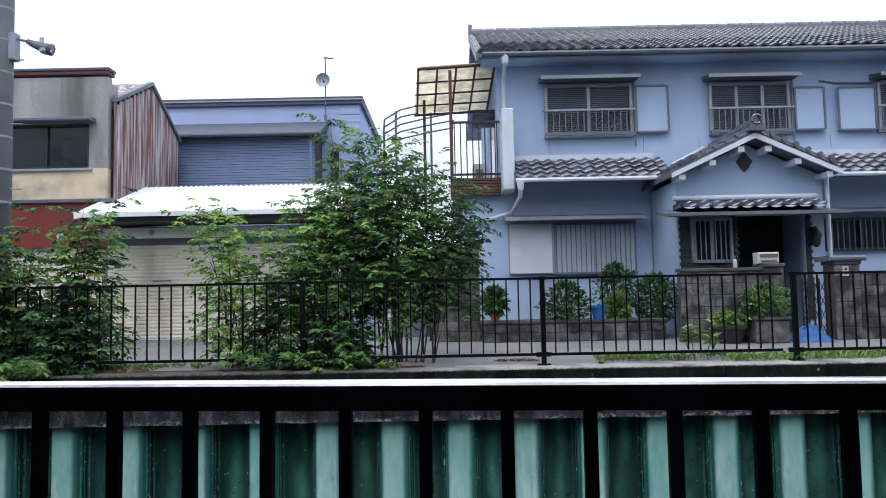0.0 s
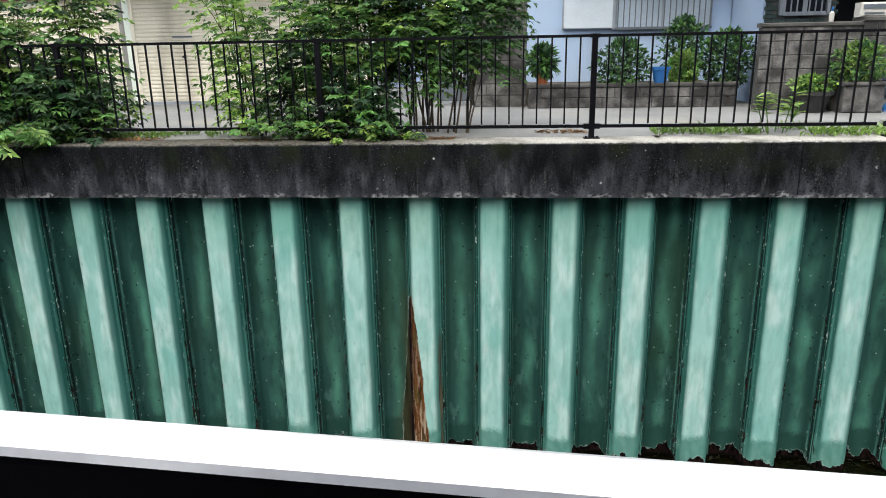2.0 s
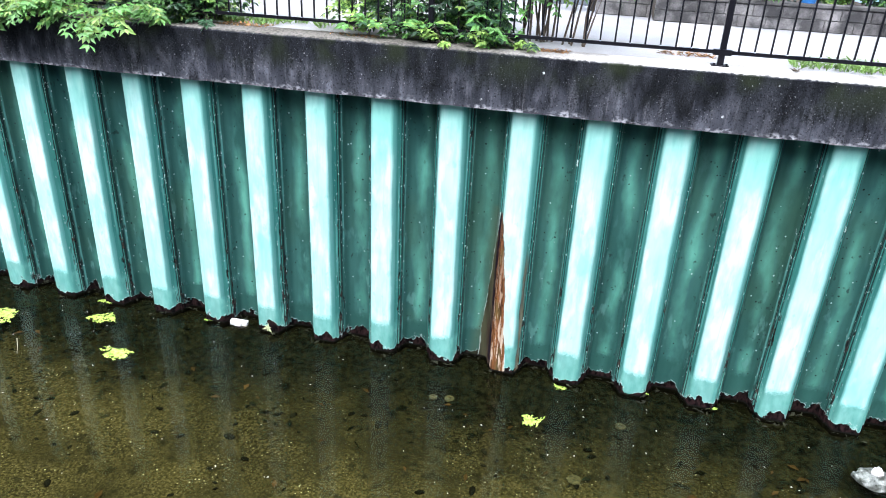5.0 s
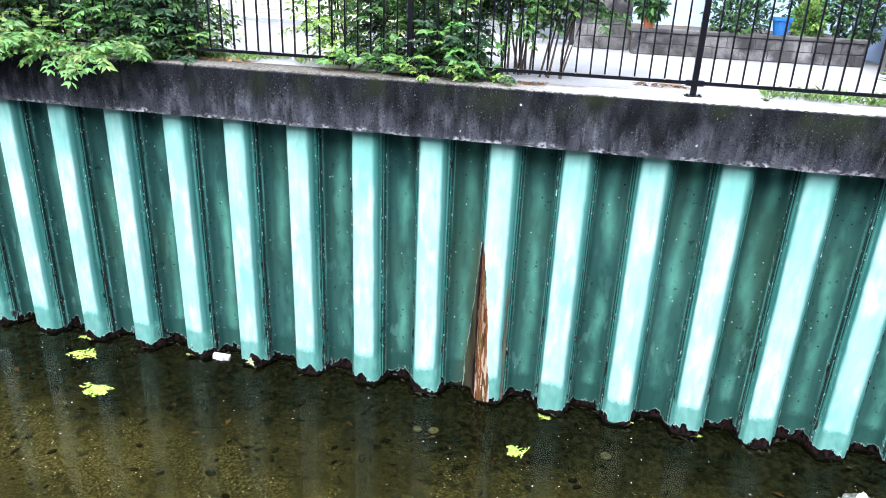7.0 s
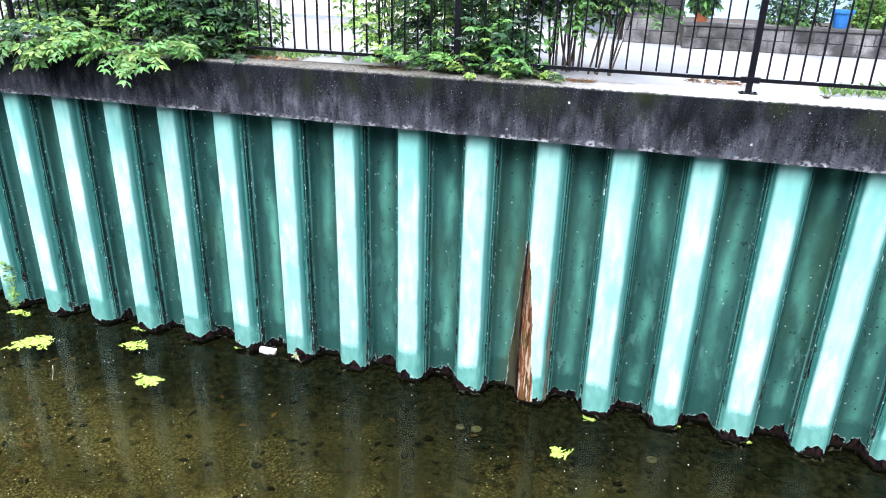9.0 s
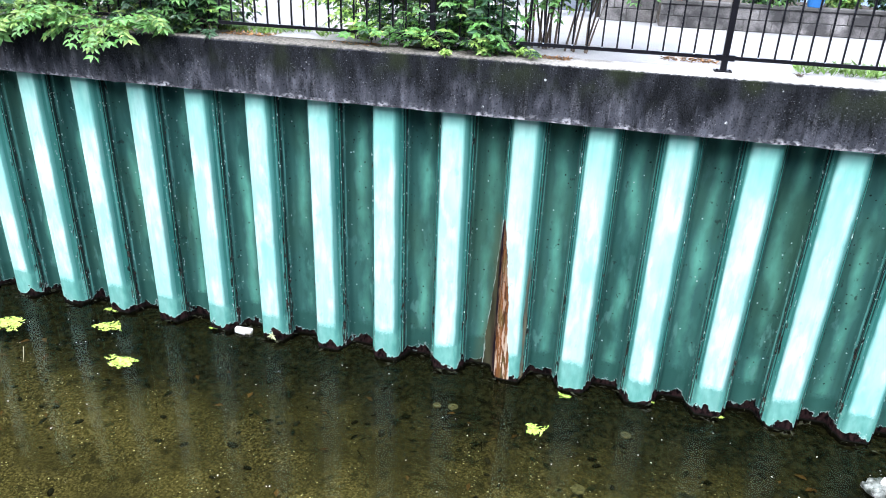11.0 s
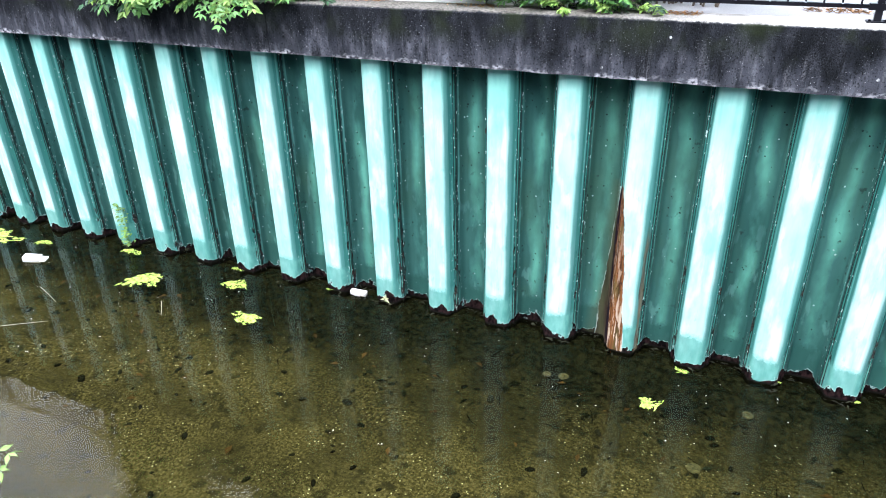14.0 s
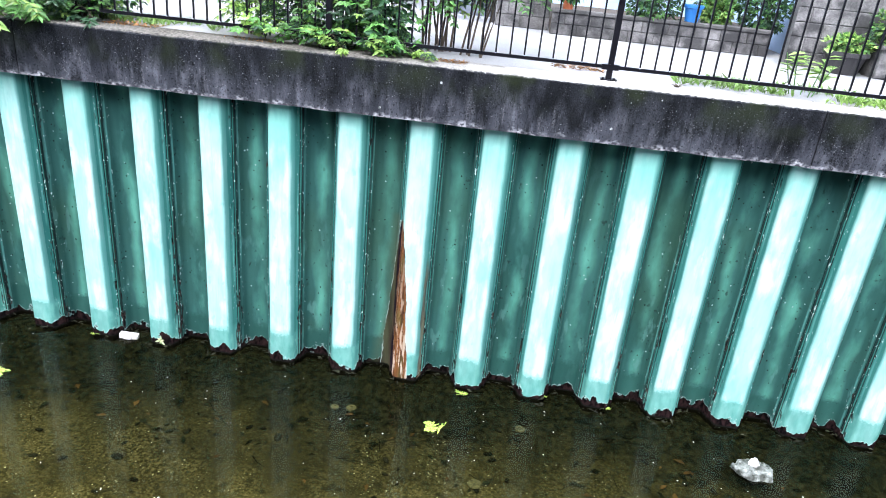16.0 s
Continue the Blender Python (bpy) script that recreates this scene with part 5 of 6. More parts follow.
for a, b in ((-9.48, -9.32), (-12.38, -12.22), (-6.73, -6.5)):
    part("ground_pier", Geo().box(a, b, HY, HY + 0.2, 0, 2.06), GREYWALL, shop)

gab = thing("rusted_gable", (-6.6, 8.4, 0), "rust-streaked corrugated iron gable wall", "gable wall")
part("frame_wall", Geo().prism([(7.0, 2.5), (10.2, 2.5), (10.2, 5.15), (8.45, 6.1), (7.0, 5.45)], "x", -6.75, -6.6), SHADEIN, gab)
for i in range(16):
    y = 6.6 + i * 0.228
    top = 5.32 + (y - 6.7) * 0.5 if y < 8.45 else 6.18 - (y - 8.45) * 0.56
    part("sheet", Geo().ribbed((-6.57, y, 2.5), (0, 0.23, 0), (0, 0, top - 2.5 + random.uniform(-0.03, 0.02)), 3, 0.03, 6), RUSTSHEET, gab)
for a, b in (((6.6, 5.36), (8.45, 6.28)), ((10.3, 5.22), (8.45, 6.28))):
    part("verge", slab(-6.62, -6.48, a, b, 0.09), GREYMET, gab)
for a, b in (((6.75, 5.40), (8.45, 6.24)), ((10.3, 5.2), (8.45, 6.24))):
    part("roof_sheet", slab(-12, -6.62, a, b, 0.06), RUSTSHEET, gab)

blue = thing("blue_building", (-4.8, 13, 0), "blue-grey sided building with a flat roof", "building")
part("wall", Geo().box(-9.5, -1.82, 12, 18, 0, 6.6), BLUEWALL, blue)
part("cornice", Geo().brick(-9.6, -1.72, 11.9, 18, 6.6, 6.84, 0.02), SLATE, blue)
part("drip", Geo().box(-9.6, -1.7, 11.86, 11.9, 6.72, 6.76), ALU, blue)
part("bay_roof", Geo().prism([(10.55, 5.45), (12.0, 6.1), (12.0, 5.9), (10.58, 5.38)], "x", -7.6, -2.75), SLATE, blue)
part("bay_gutter", Geo().tube([(-7.6, 10.5, 5.4), (-2.7, 10.5, 5.4)], 0.06, 8), SLATE, blue)
bay = part("bay", Geo().box(-7.5, -2.95, 10.82, 12, 0, 5.5), MORTAR, blue)
for i in range(33):
    z = 2.9 + i * 0.0757
    part("siding_board", Geo().prism([(10.79, z), (10.82, z + 0.068), (10.83, z + 0.068), (10.83, z)], "x", -7.5, -2.95), SIDING, bay)
part("downpipe", Geo().tube([(-3.05, 10.74, 5.4), (-3.05, 10.74, 2.5)], 0.045, 8), SIDING, blue)
part("side_window", Geo().box(-2.7, -2.45, 11.97, 12.0, 4.3, 5.2), WINDOW, blue)
for i in range(14):
    z = 3.2 + i * 0.24
    part("siding_board", Geo().prism([(11.97, z), (11.99, z + 0.23), (12.0, z + 0.23), (12.0, z)], "x", -2.4, -1.83), BLUEWALL, blue)
ant = thing("aerial_mast", (-2.8, 11.8, 5.6), "thin roof mast with a small satellite dish", "aerial")
part("mast", Geo().tube([(-2.8, 11.8, 5.6), (-2.8, 11.8, 8.0)], 0.02, 6), GREYMET, ant)
part("crossarm", Geo().tube([(-2.85, 11.8, 7.98), (-2.55, 11.8, 7.95)], 0.02, 6), GREYMET, ant)
dg = Geo()
for r, dpt in ((0.0, 0.05), (0.1, 0.04), (0.17, 0.015), (0.21, -0.02)):
    for j in range(14):
        a = 2 * math.pi * j / 14
        dg.v.append((-2.86 + r * math.cos(a), 11.72 + dpt, 7.28 + r * math.sin(a)))
dg.f = [(i * 14 + j, i * 14 + (j + 1) % 14, (i + 1) * 14 + (j + 1) % 14, (i + 1) * 14 + j) for i in range(3) for j in range(14)]
part("dish", dg, ALU, ant, smooth=True)
part("bracket", Geo().tube([(-2.8, 11.8, 7.2), (-2.86, 11.74, 7.27)], 0.025, 6), GREYMET, ant)
part("clamp", Geo().box(-2.84, -2.76, 11.76, 11.84, 6.1, 6.25), GREYMET, ant)

pole = thing("utility_pole", (-5.45, 1.0, 0), "grey concrete utility pole with step bolts", "pole")
part("shaft", Geo().tube([(-5.45, 1.0, 0), (-5.45, 1.0, 5), (-5.45, 1.0, 10)], 0.185, 20, 0.13), POLEM, pole, smooth=True)
for i in range(9):
    z = 1.8 + i * 0.45
    part("band", Geo().lathe(-5.45, 1.0, [(0.186 - z * 0.0055, z), (0.189 - z * 0.0055, z), (0.189 - z * 0.0055, z + 0.03), (0.186 - z * 0.0055, z + 0.03)], 16), ALU, pole)
    s = 1 if i % 2 else -1
    part("step_bolt", Geo().tube([(-5.45 + s * 0.16, 1.0, z + 0.2), (-5.45 + s * 0.33, 1.0, z + 0.2)], 0.01, 6), ALU, pole)
part("meter_box", Geo().brick(-5.72, -5.6, 0.9, 1.1, 2.75, 3.1, 0.01), GREYMET, pole)
lamp = thing("street_lamp", (-5.3, 1.0, 4.37), "grey street lamp on an arm from the pole", "street lamp")
part("clamp", Geo().brick(-5.31, -5.22, 0.93, 1.07, 4.24, 4.62, 0.01), ALU, lamp)
part("arm", Geo().tube([(-5.26, 1.0, 4.56), (-5.16, 1.0, 4.53), (-4.98, 1.0, 4.49)], 0.018, 8), GREYMET, lamp)
hg = Geo().tube([(-5.08, 1.0, 4.51), (-4.99, 1.0, 4.47), (-4.86, 1.0, 4.42), (-4.74, 1.0, 4.38)], 0.035, 12, 0.085)
part("head", hg, GREYMET, lamp, smooth=True)
part("lens", Geo().lathe(-4.82, 1.0, [(0.03, 4.32), (0.08, 4.35), (0.085, 4.39)], 12), FROST, lamp)
part("sensor", Geo().lathe(-4.88, 1.0, [(0.03, 4.48), (0.03, 4.55), (0.02, 4.57)], 8), TRASH, lamp)
wire = thing("overhead_wire", (-5.45, 1.0, 9.0), "thin black overhead wire from the pole", "wire")
part("strand", Geo().tube([(-5.45, 1.0, 9.0), (-12, 2.0, 5.9), (-25, 4, 6.2)], 0.012, 5), DARKMET, wire)

# unseen plain block behind the near bank, added to cut low sky light
solid("building_behind", Geo().box(-60, 60, -24, -13, NEAR, 7.0), SLATE, "unseen dark block behind the near path, added to cut sky light", "building", "structure")


# ---- plants ----
rnd = random.Random(7)


def leaf(g, at, along, up, size, width=0.42):
    """One folded pointed leaf."""
    along = along.normalized()
    side = along.cross(up)
    side = side.normalized() if side.length > 1e-4 else Vector((1, 0, 0))
    nrm = side.cross(along)
    w, l = size * width * 0.5, size
    pts = [at, at + along * l * 0.45 + side * w + nrm * l * 0.06, at + along * l - nrm * l * 0.1, at + along * l * 0.45 - side * w + nrm * l * 0.06, at + along * l * 0.5 - nrm * 0.02 * l]
    g.add(pts, [(0, 1, 4), (1, 2, 4), (2, 3, 4), (3, 0, 4)])


def spray(gs, base, out, length, pairs, size):
    """A pinnate twig: leaflets in pairs along a drooping stalk."""
    g = rnd.choice(gs)
    p, d = base.copy(), out.normalized()
    for i in range(pairs):
        d = (d + Vector((0, 0, -0.12))).normalized()
        p = p + d * (length / pairs)
        side = d.cross(Vector((0, 0, 1)))
        side = side.normalized() if side.length > 1e-3 else Vector((1, 0, 0))
        for s in (-1, 1):
            along = d * 0.55 + side * s * 0.85 + Vector((rnd.uniform(-0.2, 0.2), rnd.uniform(-0.2, 0.2), rnd.uniform(-0.6, 0.15)))
            up = Vector((rnd.uniform(-1, 1), rnd.uniform(-1.3, 0.5), 0.7))
            leaf(g, p, along, up, size * rnd.uniform(0.75, 1.3), 0.4)
    leaf(g, p, d, Vector((0, 0, 1)), size)


def shrub(name, at, label, stems, height, spread, twigs, size, mats, lean=(0, 0), low=0.15, pairs=5, bushy=0.28):
    """Several thin stems that fan out, set with leafy sprays from low to the tip."""
    t = thing(name, at, label, "shrub" if height < 2.2 else "tree")
    geos = [Geo() for _ in mats]
    base = Vector(at)
    twigs, size = int(twigs * 1.5), size * 1.35
    for s in range(stems):
        a = rnd.uniform(0, 2 * math.pi)
        tip = base + Vector((math.cos(a) * spread * rnd.uniform(0.2, 1) + lean[0], math.sin(a) * spread * 0.55 * rnd.uniform(0.2, 1) + lean[1], height * rnd.uniform(0.55, 1.0)))
        foot = base + Vector((rnd.uniform(-0.12, 0.12) * spread * 2, rnd.uniform(-0.08, 0.08), 0))
        pts = []
        for i in range(7):
            f = i / 6
            q = foot.lerp(tip, f) + Vector((math.sin(f * 5 + s) * 0.05, math.cos(f * 4 + s) * 0.04, 0)) * (1 if i else 0)
            q.x += (tip.x - foot.x) * (f * f - f) * 0.6
            pts.append(q)
        part("stem", Geo().tube(pts, 0.004 + height * 0.003, 6, 0.002), BARK, t)
        for k in range(twigs):
            f = low + (1 - low) * (k + rnd.random()) / twigs
            i = min(int(f * 6), 5)
            q = pts[i].lerp(pts[i + 1], f * 6 - i)
            b = rnd.uniform(0, 2 * math.pi)
            out = Vector((math.cos(b), math.sin(b) * 0.8, rnd.uniform(-0.1, 0.75)))
            ln = bushy * rnd.uniform(0.6, 1.3) * (1.15 - 0.5 * f)
            spray(geos, q + out.normalized() * ln * rnd.uniform(0.0, 0.8), out, ln, pairs, size)
    for g, m in zip(geos, mats):
        if g.v:
            part("crown", g, m, t)
    return t


MIX = [LEAF, LEAFDARK, LEAF, LEAFLIGHT]
# the tall clump in the middle: light-tipped stems before a broad dark crown
shrub("young_tree", (-0.7, 0.85, 0), "young multi-stemmed tree with light feathery tops", 8, 3.7, 0.6, 56, 0.066, [LEAF, LEAFLIGHT, LEAF, LEAFDARK], (-0.2, 0.3), 0.22, 5, 0.38)
shrub("young_tree", (-0.1, 1.05, 0), "young multi-stemmed tree with dense dark leaves", 12, 3.4, 0.95, 64, 0.066, [LEAFDARK, LEAF, LEAF, LEAFLIGHT], (0.1, 0.4), 0.26, 5, 0.42)
shrub("young_tree", (0.35, 0.95, 0), "slender young tree with dark drooping leaves", 7, 2.9, 0.6, 50, 0.064, [LEAFDARK, LEAF, LEAF], (0.45, 0.3), 0.34, 5, 0.36)
shrub("young_tree", (-1.1, 0.8, 0), "slender young tree with bright green shoots", 5, 2.3, 0.5, 34, 0.06, [LEAF, LEAFLIGHT], (-0.3, 0.2), 0.25, 5, 0.3)
# dark undergrowth that fills the fence foot
for x, h, wd in ((-0.75, 0.75, 0.5), (-4.3, 1.1, 0.65), (-5.1, 1.2, 0.8), (-6.1, 1.1, 0.8)):
    shrub("undergrowth", (x, 0.62, 0), "dense dark green undergrowth at the fence foot", 8, h, wd, 20, 0.075, [LEAFDARK, LEAFDARK, LEAF], (0, 0.0), 0.03, 5, 0.3)
# the lighter saplings
shrub("sapling_clump", (-2.15, 0.75, 0), "clump of light green saplings behind the fence", 8, 2.25, 0.6, 28, 0.06, [LEAF, LEAFLIGHT, LEAFLIGHT], (-0.2, 0.1), 0.08, 5, 0.27)
shrub("sapling_clump", (-1.6, 0.65, 0), "clump of leafy saplings pressing against the fence", 7, 1.6, 0.4, 28, 0.06, [LEAFDARK, LEAF], (0, 0.0), 0.05, 5, 0.26)
# the growth round the pole
shrub("bush", (-5.0, 0.72, 0), "dense green bush growing through the fence", 9, 2.3, 0.8, 30, 0.066, [LEAFDARK, LEAF, LEAFLIGHT], (-0.1, 0.0), 0.05, 5, 0.32)
shrub("bush", (-4.1, 0.7, 0), "leafy bush with light green shoots at the fence", 9, 2.5, 0.65, 30, 0.066, [LEAF, LEAFDARK, LEAFLIGHT], (0.15, 0.1), 0.05, 5, 0.3)
shrub("bush", (-6.0, 0.75, 0), "loose green bush beside the utility pole", 8, 2.2, 0.9, 26, 0.066, MIX, (-0.2, 0.05), 0.05, 5, 0.32)
shrub("bush", (-7.2, 0.8, 0), "green bush with feathery shoots by the fence", 6, 1.5, 0.8, 24, 0.066, [LEAF, LEAFLIGHT, LEAFDARK], (0, 0.05), 0.05, 5, 0.3)
shrub("young_tree", (-9.6, 0.9, 0), "tall leafy tree farther down the fence", 10, 6.2, 1.5, 64, 0.11, [LEAFDARK, LEAF, LEAFDARK], (0, 0.05), 0.05, 5, 0.55)


def creeper(at, label, n, reach, size, mats, fall=-0.1, wide=0.5, name="creeper"):
    """Low leafy sprays from the soil line, hanging out over the edge."""
    t = thing(name, at, label, "plant")
    geos = [Geo() for _ in mats]
    b = Vector(at)
    for i in range(n):
        o = b + Vector((rnd.uniform(-wide, wide), rnd.uniform(-0.1, 0.12), rnd.uniform(0.0, 0.16)))
        out = Vector((rnd.uniform(-0.8, 0.8), rnd.uniform(-1.0, 0.2), rnd.uniform(0.05, 0.5)))
        ln = reach * rnd.uniform(0.5, 1.1)
        tip = o + out.normalized() * ln * 0.6 + Vector((0, 0, fall * ln))
        part("stalk", Geo().tube([o, o.lerp(tip, 0.5) + Vector((0, 0, 0.03)), tip], 0.004, 5, 0.002), BARK, t)
        for k in range(3):
            spray(geos, o.lerp(tip, 0.3 + 0.35 * k), out + Vector((rnd.uniform(-0.5, 0.5), rnd.uniform(-0.3, 0.3), fall)), ln * 0.55, 4, size)
    for g, m in zip(geos, mats):
        if g.v:
            part("leaves", g, m, t)
    return t


creeper((-5.3, 0.1, 0.06), "bright green fern-like sprays hanging over the coping", 46, 0.72, 0.105, [LEAFLIGHT, LEAF, LEAF], -0.2, 0.85)
creeper((-6.3, 0.2, 0.0), "green sprays spilling over the coping edge", 26, 0.6, 0.13, [LEAF, LEAFDARK, LEAFLIGHT], -0.2, 0.5)
creeper((-4.2, 0.34, 0.0), "dark leafy undergrowth at the fence foot", 20, 0.34, 0.09, [LEAF, LEAFDARK], 0.0, 0.5)
creeper((-0.7, 0.36, 0.0), "green leafy undergrowth at the fence foot", 30, 0.34, 0.085, [LEAF, LEAFDARK, LEAF, LEAFLIGHT], 0.0, 0.62)
creeper((-1.6, 0.38, 0.0), "light green low shoots at the fence foot", 16, 0.32, 0.085, [LEAF, LEAFLIGHT], 0.05, 0.4)
creeper((-0.98, 0.07, -0.01), "small light green sprig on the coping edge", 5, 0.16, 0.06, [LEAFLIGHT], 0.0, 0.05, "sprig")


def round_bush(name, at, r, h, label, mats, n=420, size=0.085, soil=None):
    """A rounded evergreen of overlapping leaves round a short trunk."""
    r, n = r * 1.45, int(n * 2.1)
    t = thing(name, at, label, "shrub")
    b = Vector(at)
    foot = Vector((at[0], at[1], at[2] if soil is None else soil))
    for k in range(4):
        a = k * 1.7
        part("stem", Geo().tube([foot, b + Vector((math.cos(a) * r * 0.25, math.sin(a) * r * 0.25, h * 0.5)), b + Vector((math.cos(a) * r * 0.6, math.sin(a) * r * 0.5, h * 0.85))], 0.014, 6, 0.005), BARK, t)
    geos = [Geo() for _ in mats]
    for i in range(n):
        u, a = rnd.uniform(-0.9, 1), rnd.uniform(0, 2 * math.pi)
        k = math.sqrt(1 - u * u) * (0.72 + 0.28 * noise.noise((a * 1.3, u * 2, at[0]))) * rnd.uniform(0.3, 1.05)
        q = b + Vector((math.cos(a) * k * r, math.sin(a) * k * r, h * (0.5 + 0.5 * u * rnd.uniform(0.8, 1.05))))
        out = Vector((math.cos(a) * k, math.sin(a) * k, u + rnd.uniform(-0.3, 0.5)))
        g = rnd.choice(geos)
        for j in range(3):
            leaf(g, q, out + Vector((rnd.uniform(-0.7, 0.7), rnd.uniform(-0.7, 0.7), rnd.uniform(-0.6, 0.3))), Vector((rnd.uniform(-1, 1), rnd.uniform(-1.2, 0.3), 0.8)), size * rnd.uniform(0.7, 1.2), 0.45)
    for g, m in zip(geos, mats):
        part("crown", g, m, t)
    return t


round_bush("camellia", (2.88, 4.7, 0.16), 0.44, 0.92, "round glossy dark green shrub in the planter", [LEAFDARK, LEAFDARK, LEAF], 420, 0.085, 0.33)
round_bush("tall_shrub", (3.95, 5.1, 0.36), 0.4, 1.05, "taller dark shrub in the planter before the window", [LEAFDARK, LEAFDARK, LEAF], 420, 0.08, 0.33)
round_bush("variegated_shrub", (3.88, 4.7, 0.3), 0.24, 0.55, "small yellow-green shrub in the planter", [LEAFLIGHT, LEAF], 240, 0.08, 0.33)
round_bush("camellia", (4.62, 4.85, 0.28), 0.42, 0.9, "round dark evergreen shrub by the entrance wall", [LEAFDARK, LEAFDARK, LEAF], 400, 0.085, 0.33)


def flower_pot(at, r, h, mat_, label, name="flower_pot"):
    x, y, z = at
    t = thing(name, at, label, "pot")
    part("body", Geo().lathe(x, y, [(r * 0.7, z), (r * 0.95, z + h * 0.8), (r * 1.08, z + h * 0.82), (r * 1.08, z + h), (r * 0.95, z + h), (r * 0.9, z + h * 0.9)], 18), mat_, t)
    part("soil", Geo().lathe(x, y, [(r * 0.3, z + h * 0.86), (r * 0.9, z + h * 0.9)], 14), SOIL, t)
    return t


flower_pot((1.55, 4.42, 0.39), 0.1, 0.17, TERRA, "orange terracotta flower pot on the planter wall")
round_bush("pot_plant", (1.55, 4.42, 0.56), 0.17, 0.38, "spiky green leaves rising from the terracotta pot", [LEAF, LEAFDARK], 90, 0.16)
flower_pot((3.45, 4.42, 0.39), 0.14, 0.25, BLUEPL, "blue plastic bucket pot on the planter wall")
flower_pot((5.35, 3.25, 0.0), 0.28, 0.3, DARKMET, "wide dark tub by the entrance wall", "planter_tub")
round_bush("tub_plant", (5.35, 3.25, 0.27), 0.28, 0.22, "light green low plants in the dark tub", [LEAFLIGHT, LEAF], 110, 0.08)
pb = thing("planter_box", (5.95, 3.2, 0), "weathered square stone planter box", "planter")
part("box", Geo().brick(5.7, 6.25, 3.0, 3.45, 0, 0.38, 0.02), BLOCK, pb)
part("rim", Geo().brick(5.67, 6.28, 2.97, 3.48, 0.38, 0.43, 0.012), BLOCK, pb)
round_bush("box_plant", (5.97, 3.22, 0.41), 0.4, 0.55, "loose green shrub in the stone planter box", [LEAF, LEAFLIGHT, LEAFDARK], 260, 0.08)

tarp = thing("blue_tarpaulin", (6.7, 3.3, 0), "crumpled blue tarpaulin heap on the ground", "tarpaulin")
tg = Geo()
n = 18
for j in range(n + 1):
    for i in range(n + 1):
        u, v = i / n * 2 - 1, j / n * 2 - 1
        d = max(0.0, 1 - (u * u + v * v))
        tg.v.append((6.72 + u * 0.36, 3.3 + v * 0.25, 0.004 + d * 0.22 * (1 + 0.9 * noise.noise((u * 3, v * 3, 2)))))
tg.f = [(j * (n + 1) + i, j * (n + 1) + i + 1, (j + 1) * (n + 1) + i + 1, (j + 1) * (n + 1) + i) for j in range(n) for i in range(n)]
part("sheet", tg, BLUEPL, tarp)

# weeds, grass and fallen leaves behind the fence
weed = thing("broad_weed", (3.95, 0.75, 0), "tall weed with broad pale green leaves", "weed")
wg = Geo()
for k in range(5):
    a = k * 1.3
    b0 = Vector((3.95 + math.cos(a) * 0.12, 0.72 + math.sin(a) * 0.08, 0))
    tip = b0 + Vector((math.cos(a) * 0.14, math.sin(a) * 0.08, 0.34 + 0.04 * k))
    part("stalk", Geo().tube([b0, tip], 0.006, 5), LEAF, weed)
    for q in range(9):
        b = rnd.uniform(0, 6.28)
        leaf(wg, b0.lerp(tip, 0.45 + 0.06 * q), Vector((math.cos(b), math.sin(b), 0.25)), Vector((0, 0, 1)), rnd.uniform(0.13, 0.24), 0.45)
part("leaves", wg, LEAFLIGHT, weed)


def grass_strip(name, x0, x1, y0, y1, n, h, material, label, flat=0.6):
    g = Geo()
    for i in range(n):
        x, y = rnd.uniform(x0, x1), rnd.uniform(y0, y1)
        if noise.noise((x * 1.6, y * 1.6, 3)) < -0.15:
            continue
        a = rnd.uniform(0, 6.28)
        leaf(g, Vector((x, y, 0.0)), Vector((math.cos(a) * flat, math.sin(a) * flat, rnd.uniform(0.3, 1.0))), Vector((0, 0.3, 1)), h * rnd.uniform(0.5, 1.3), 0.28)
    return solid(name, g, material, label, "grass", "stuff")


grass_strip("grass_verge", 2.6, 10.5, 0.5, 1.15, 2600, 0.11, GRASS, "low light green weeds along the street edge")
grass_strip("grass_verge", -3.9, -2.5, 0.5, 1.0, 420, 0.09, GRASS, "thin grass between the bushes")
grass_strip("grass_verge", 4.0, 9.5, 0.3, 0.7, 700, 0.13, LEAFLIGHT, "light leafy weeds at the fence foot")
grass_strip("dry_leaf_litter", 1.3, 1.9, 0.75, 1.05, 160, 0.07, DRY, "small heap of orange-brown dry leaves", 1.5)
grass_strip("dry_leaf_litter", -3.7, -3.1, 0.3, 0.6, 150, 0.06, DRY, "brown dry leaves at the fence foot", 1.5)
grass_strip("dry_leaf_litter", 0.0, 0.35, 0.22, 0.42, 120, 0.06, DRY, "brown dry leaves on the coping", 1.5)
grass_strip("dry_leaf_litter", -2.4, -1.2, 0.22, 0.42, 130, 0.05, DRY, "brown dry leaves under the shoots", 1.5)
clod = Geo()
for i in range(9):
    leaf(clod, Vector((2.55 + rnd.uniform(-0.03, 0.03), 0.3 + rnd.uniform(-0.02, 0.02), 0.004)), Vector((rnd.uniform(-1, 1), rnd.uniform(-1, 1), 0.5)), Vector((0, 0, 1)), 0.07, 0.5)
solid("dead_leaf_clump", clod, BARK, "small dark clump of dead leaves on the coping", "dead leaves")

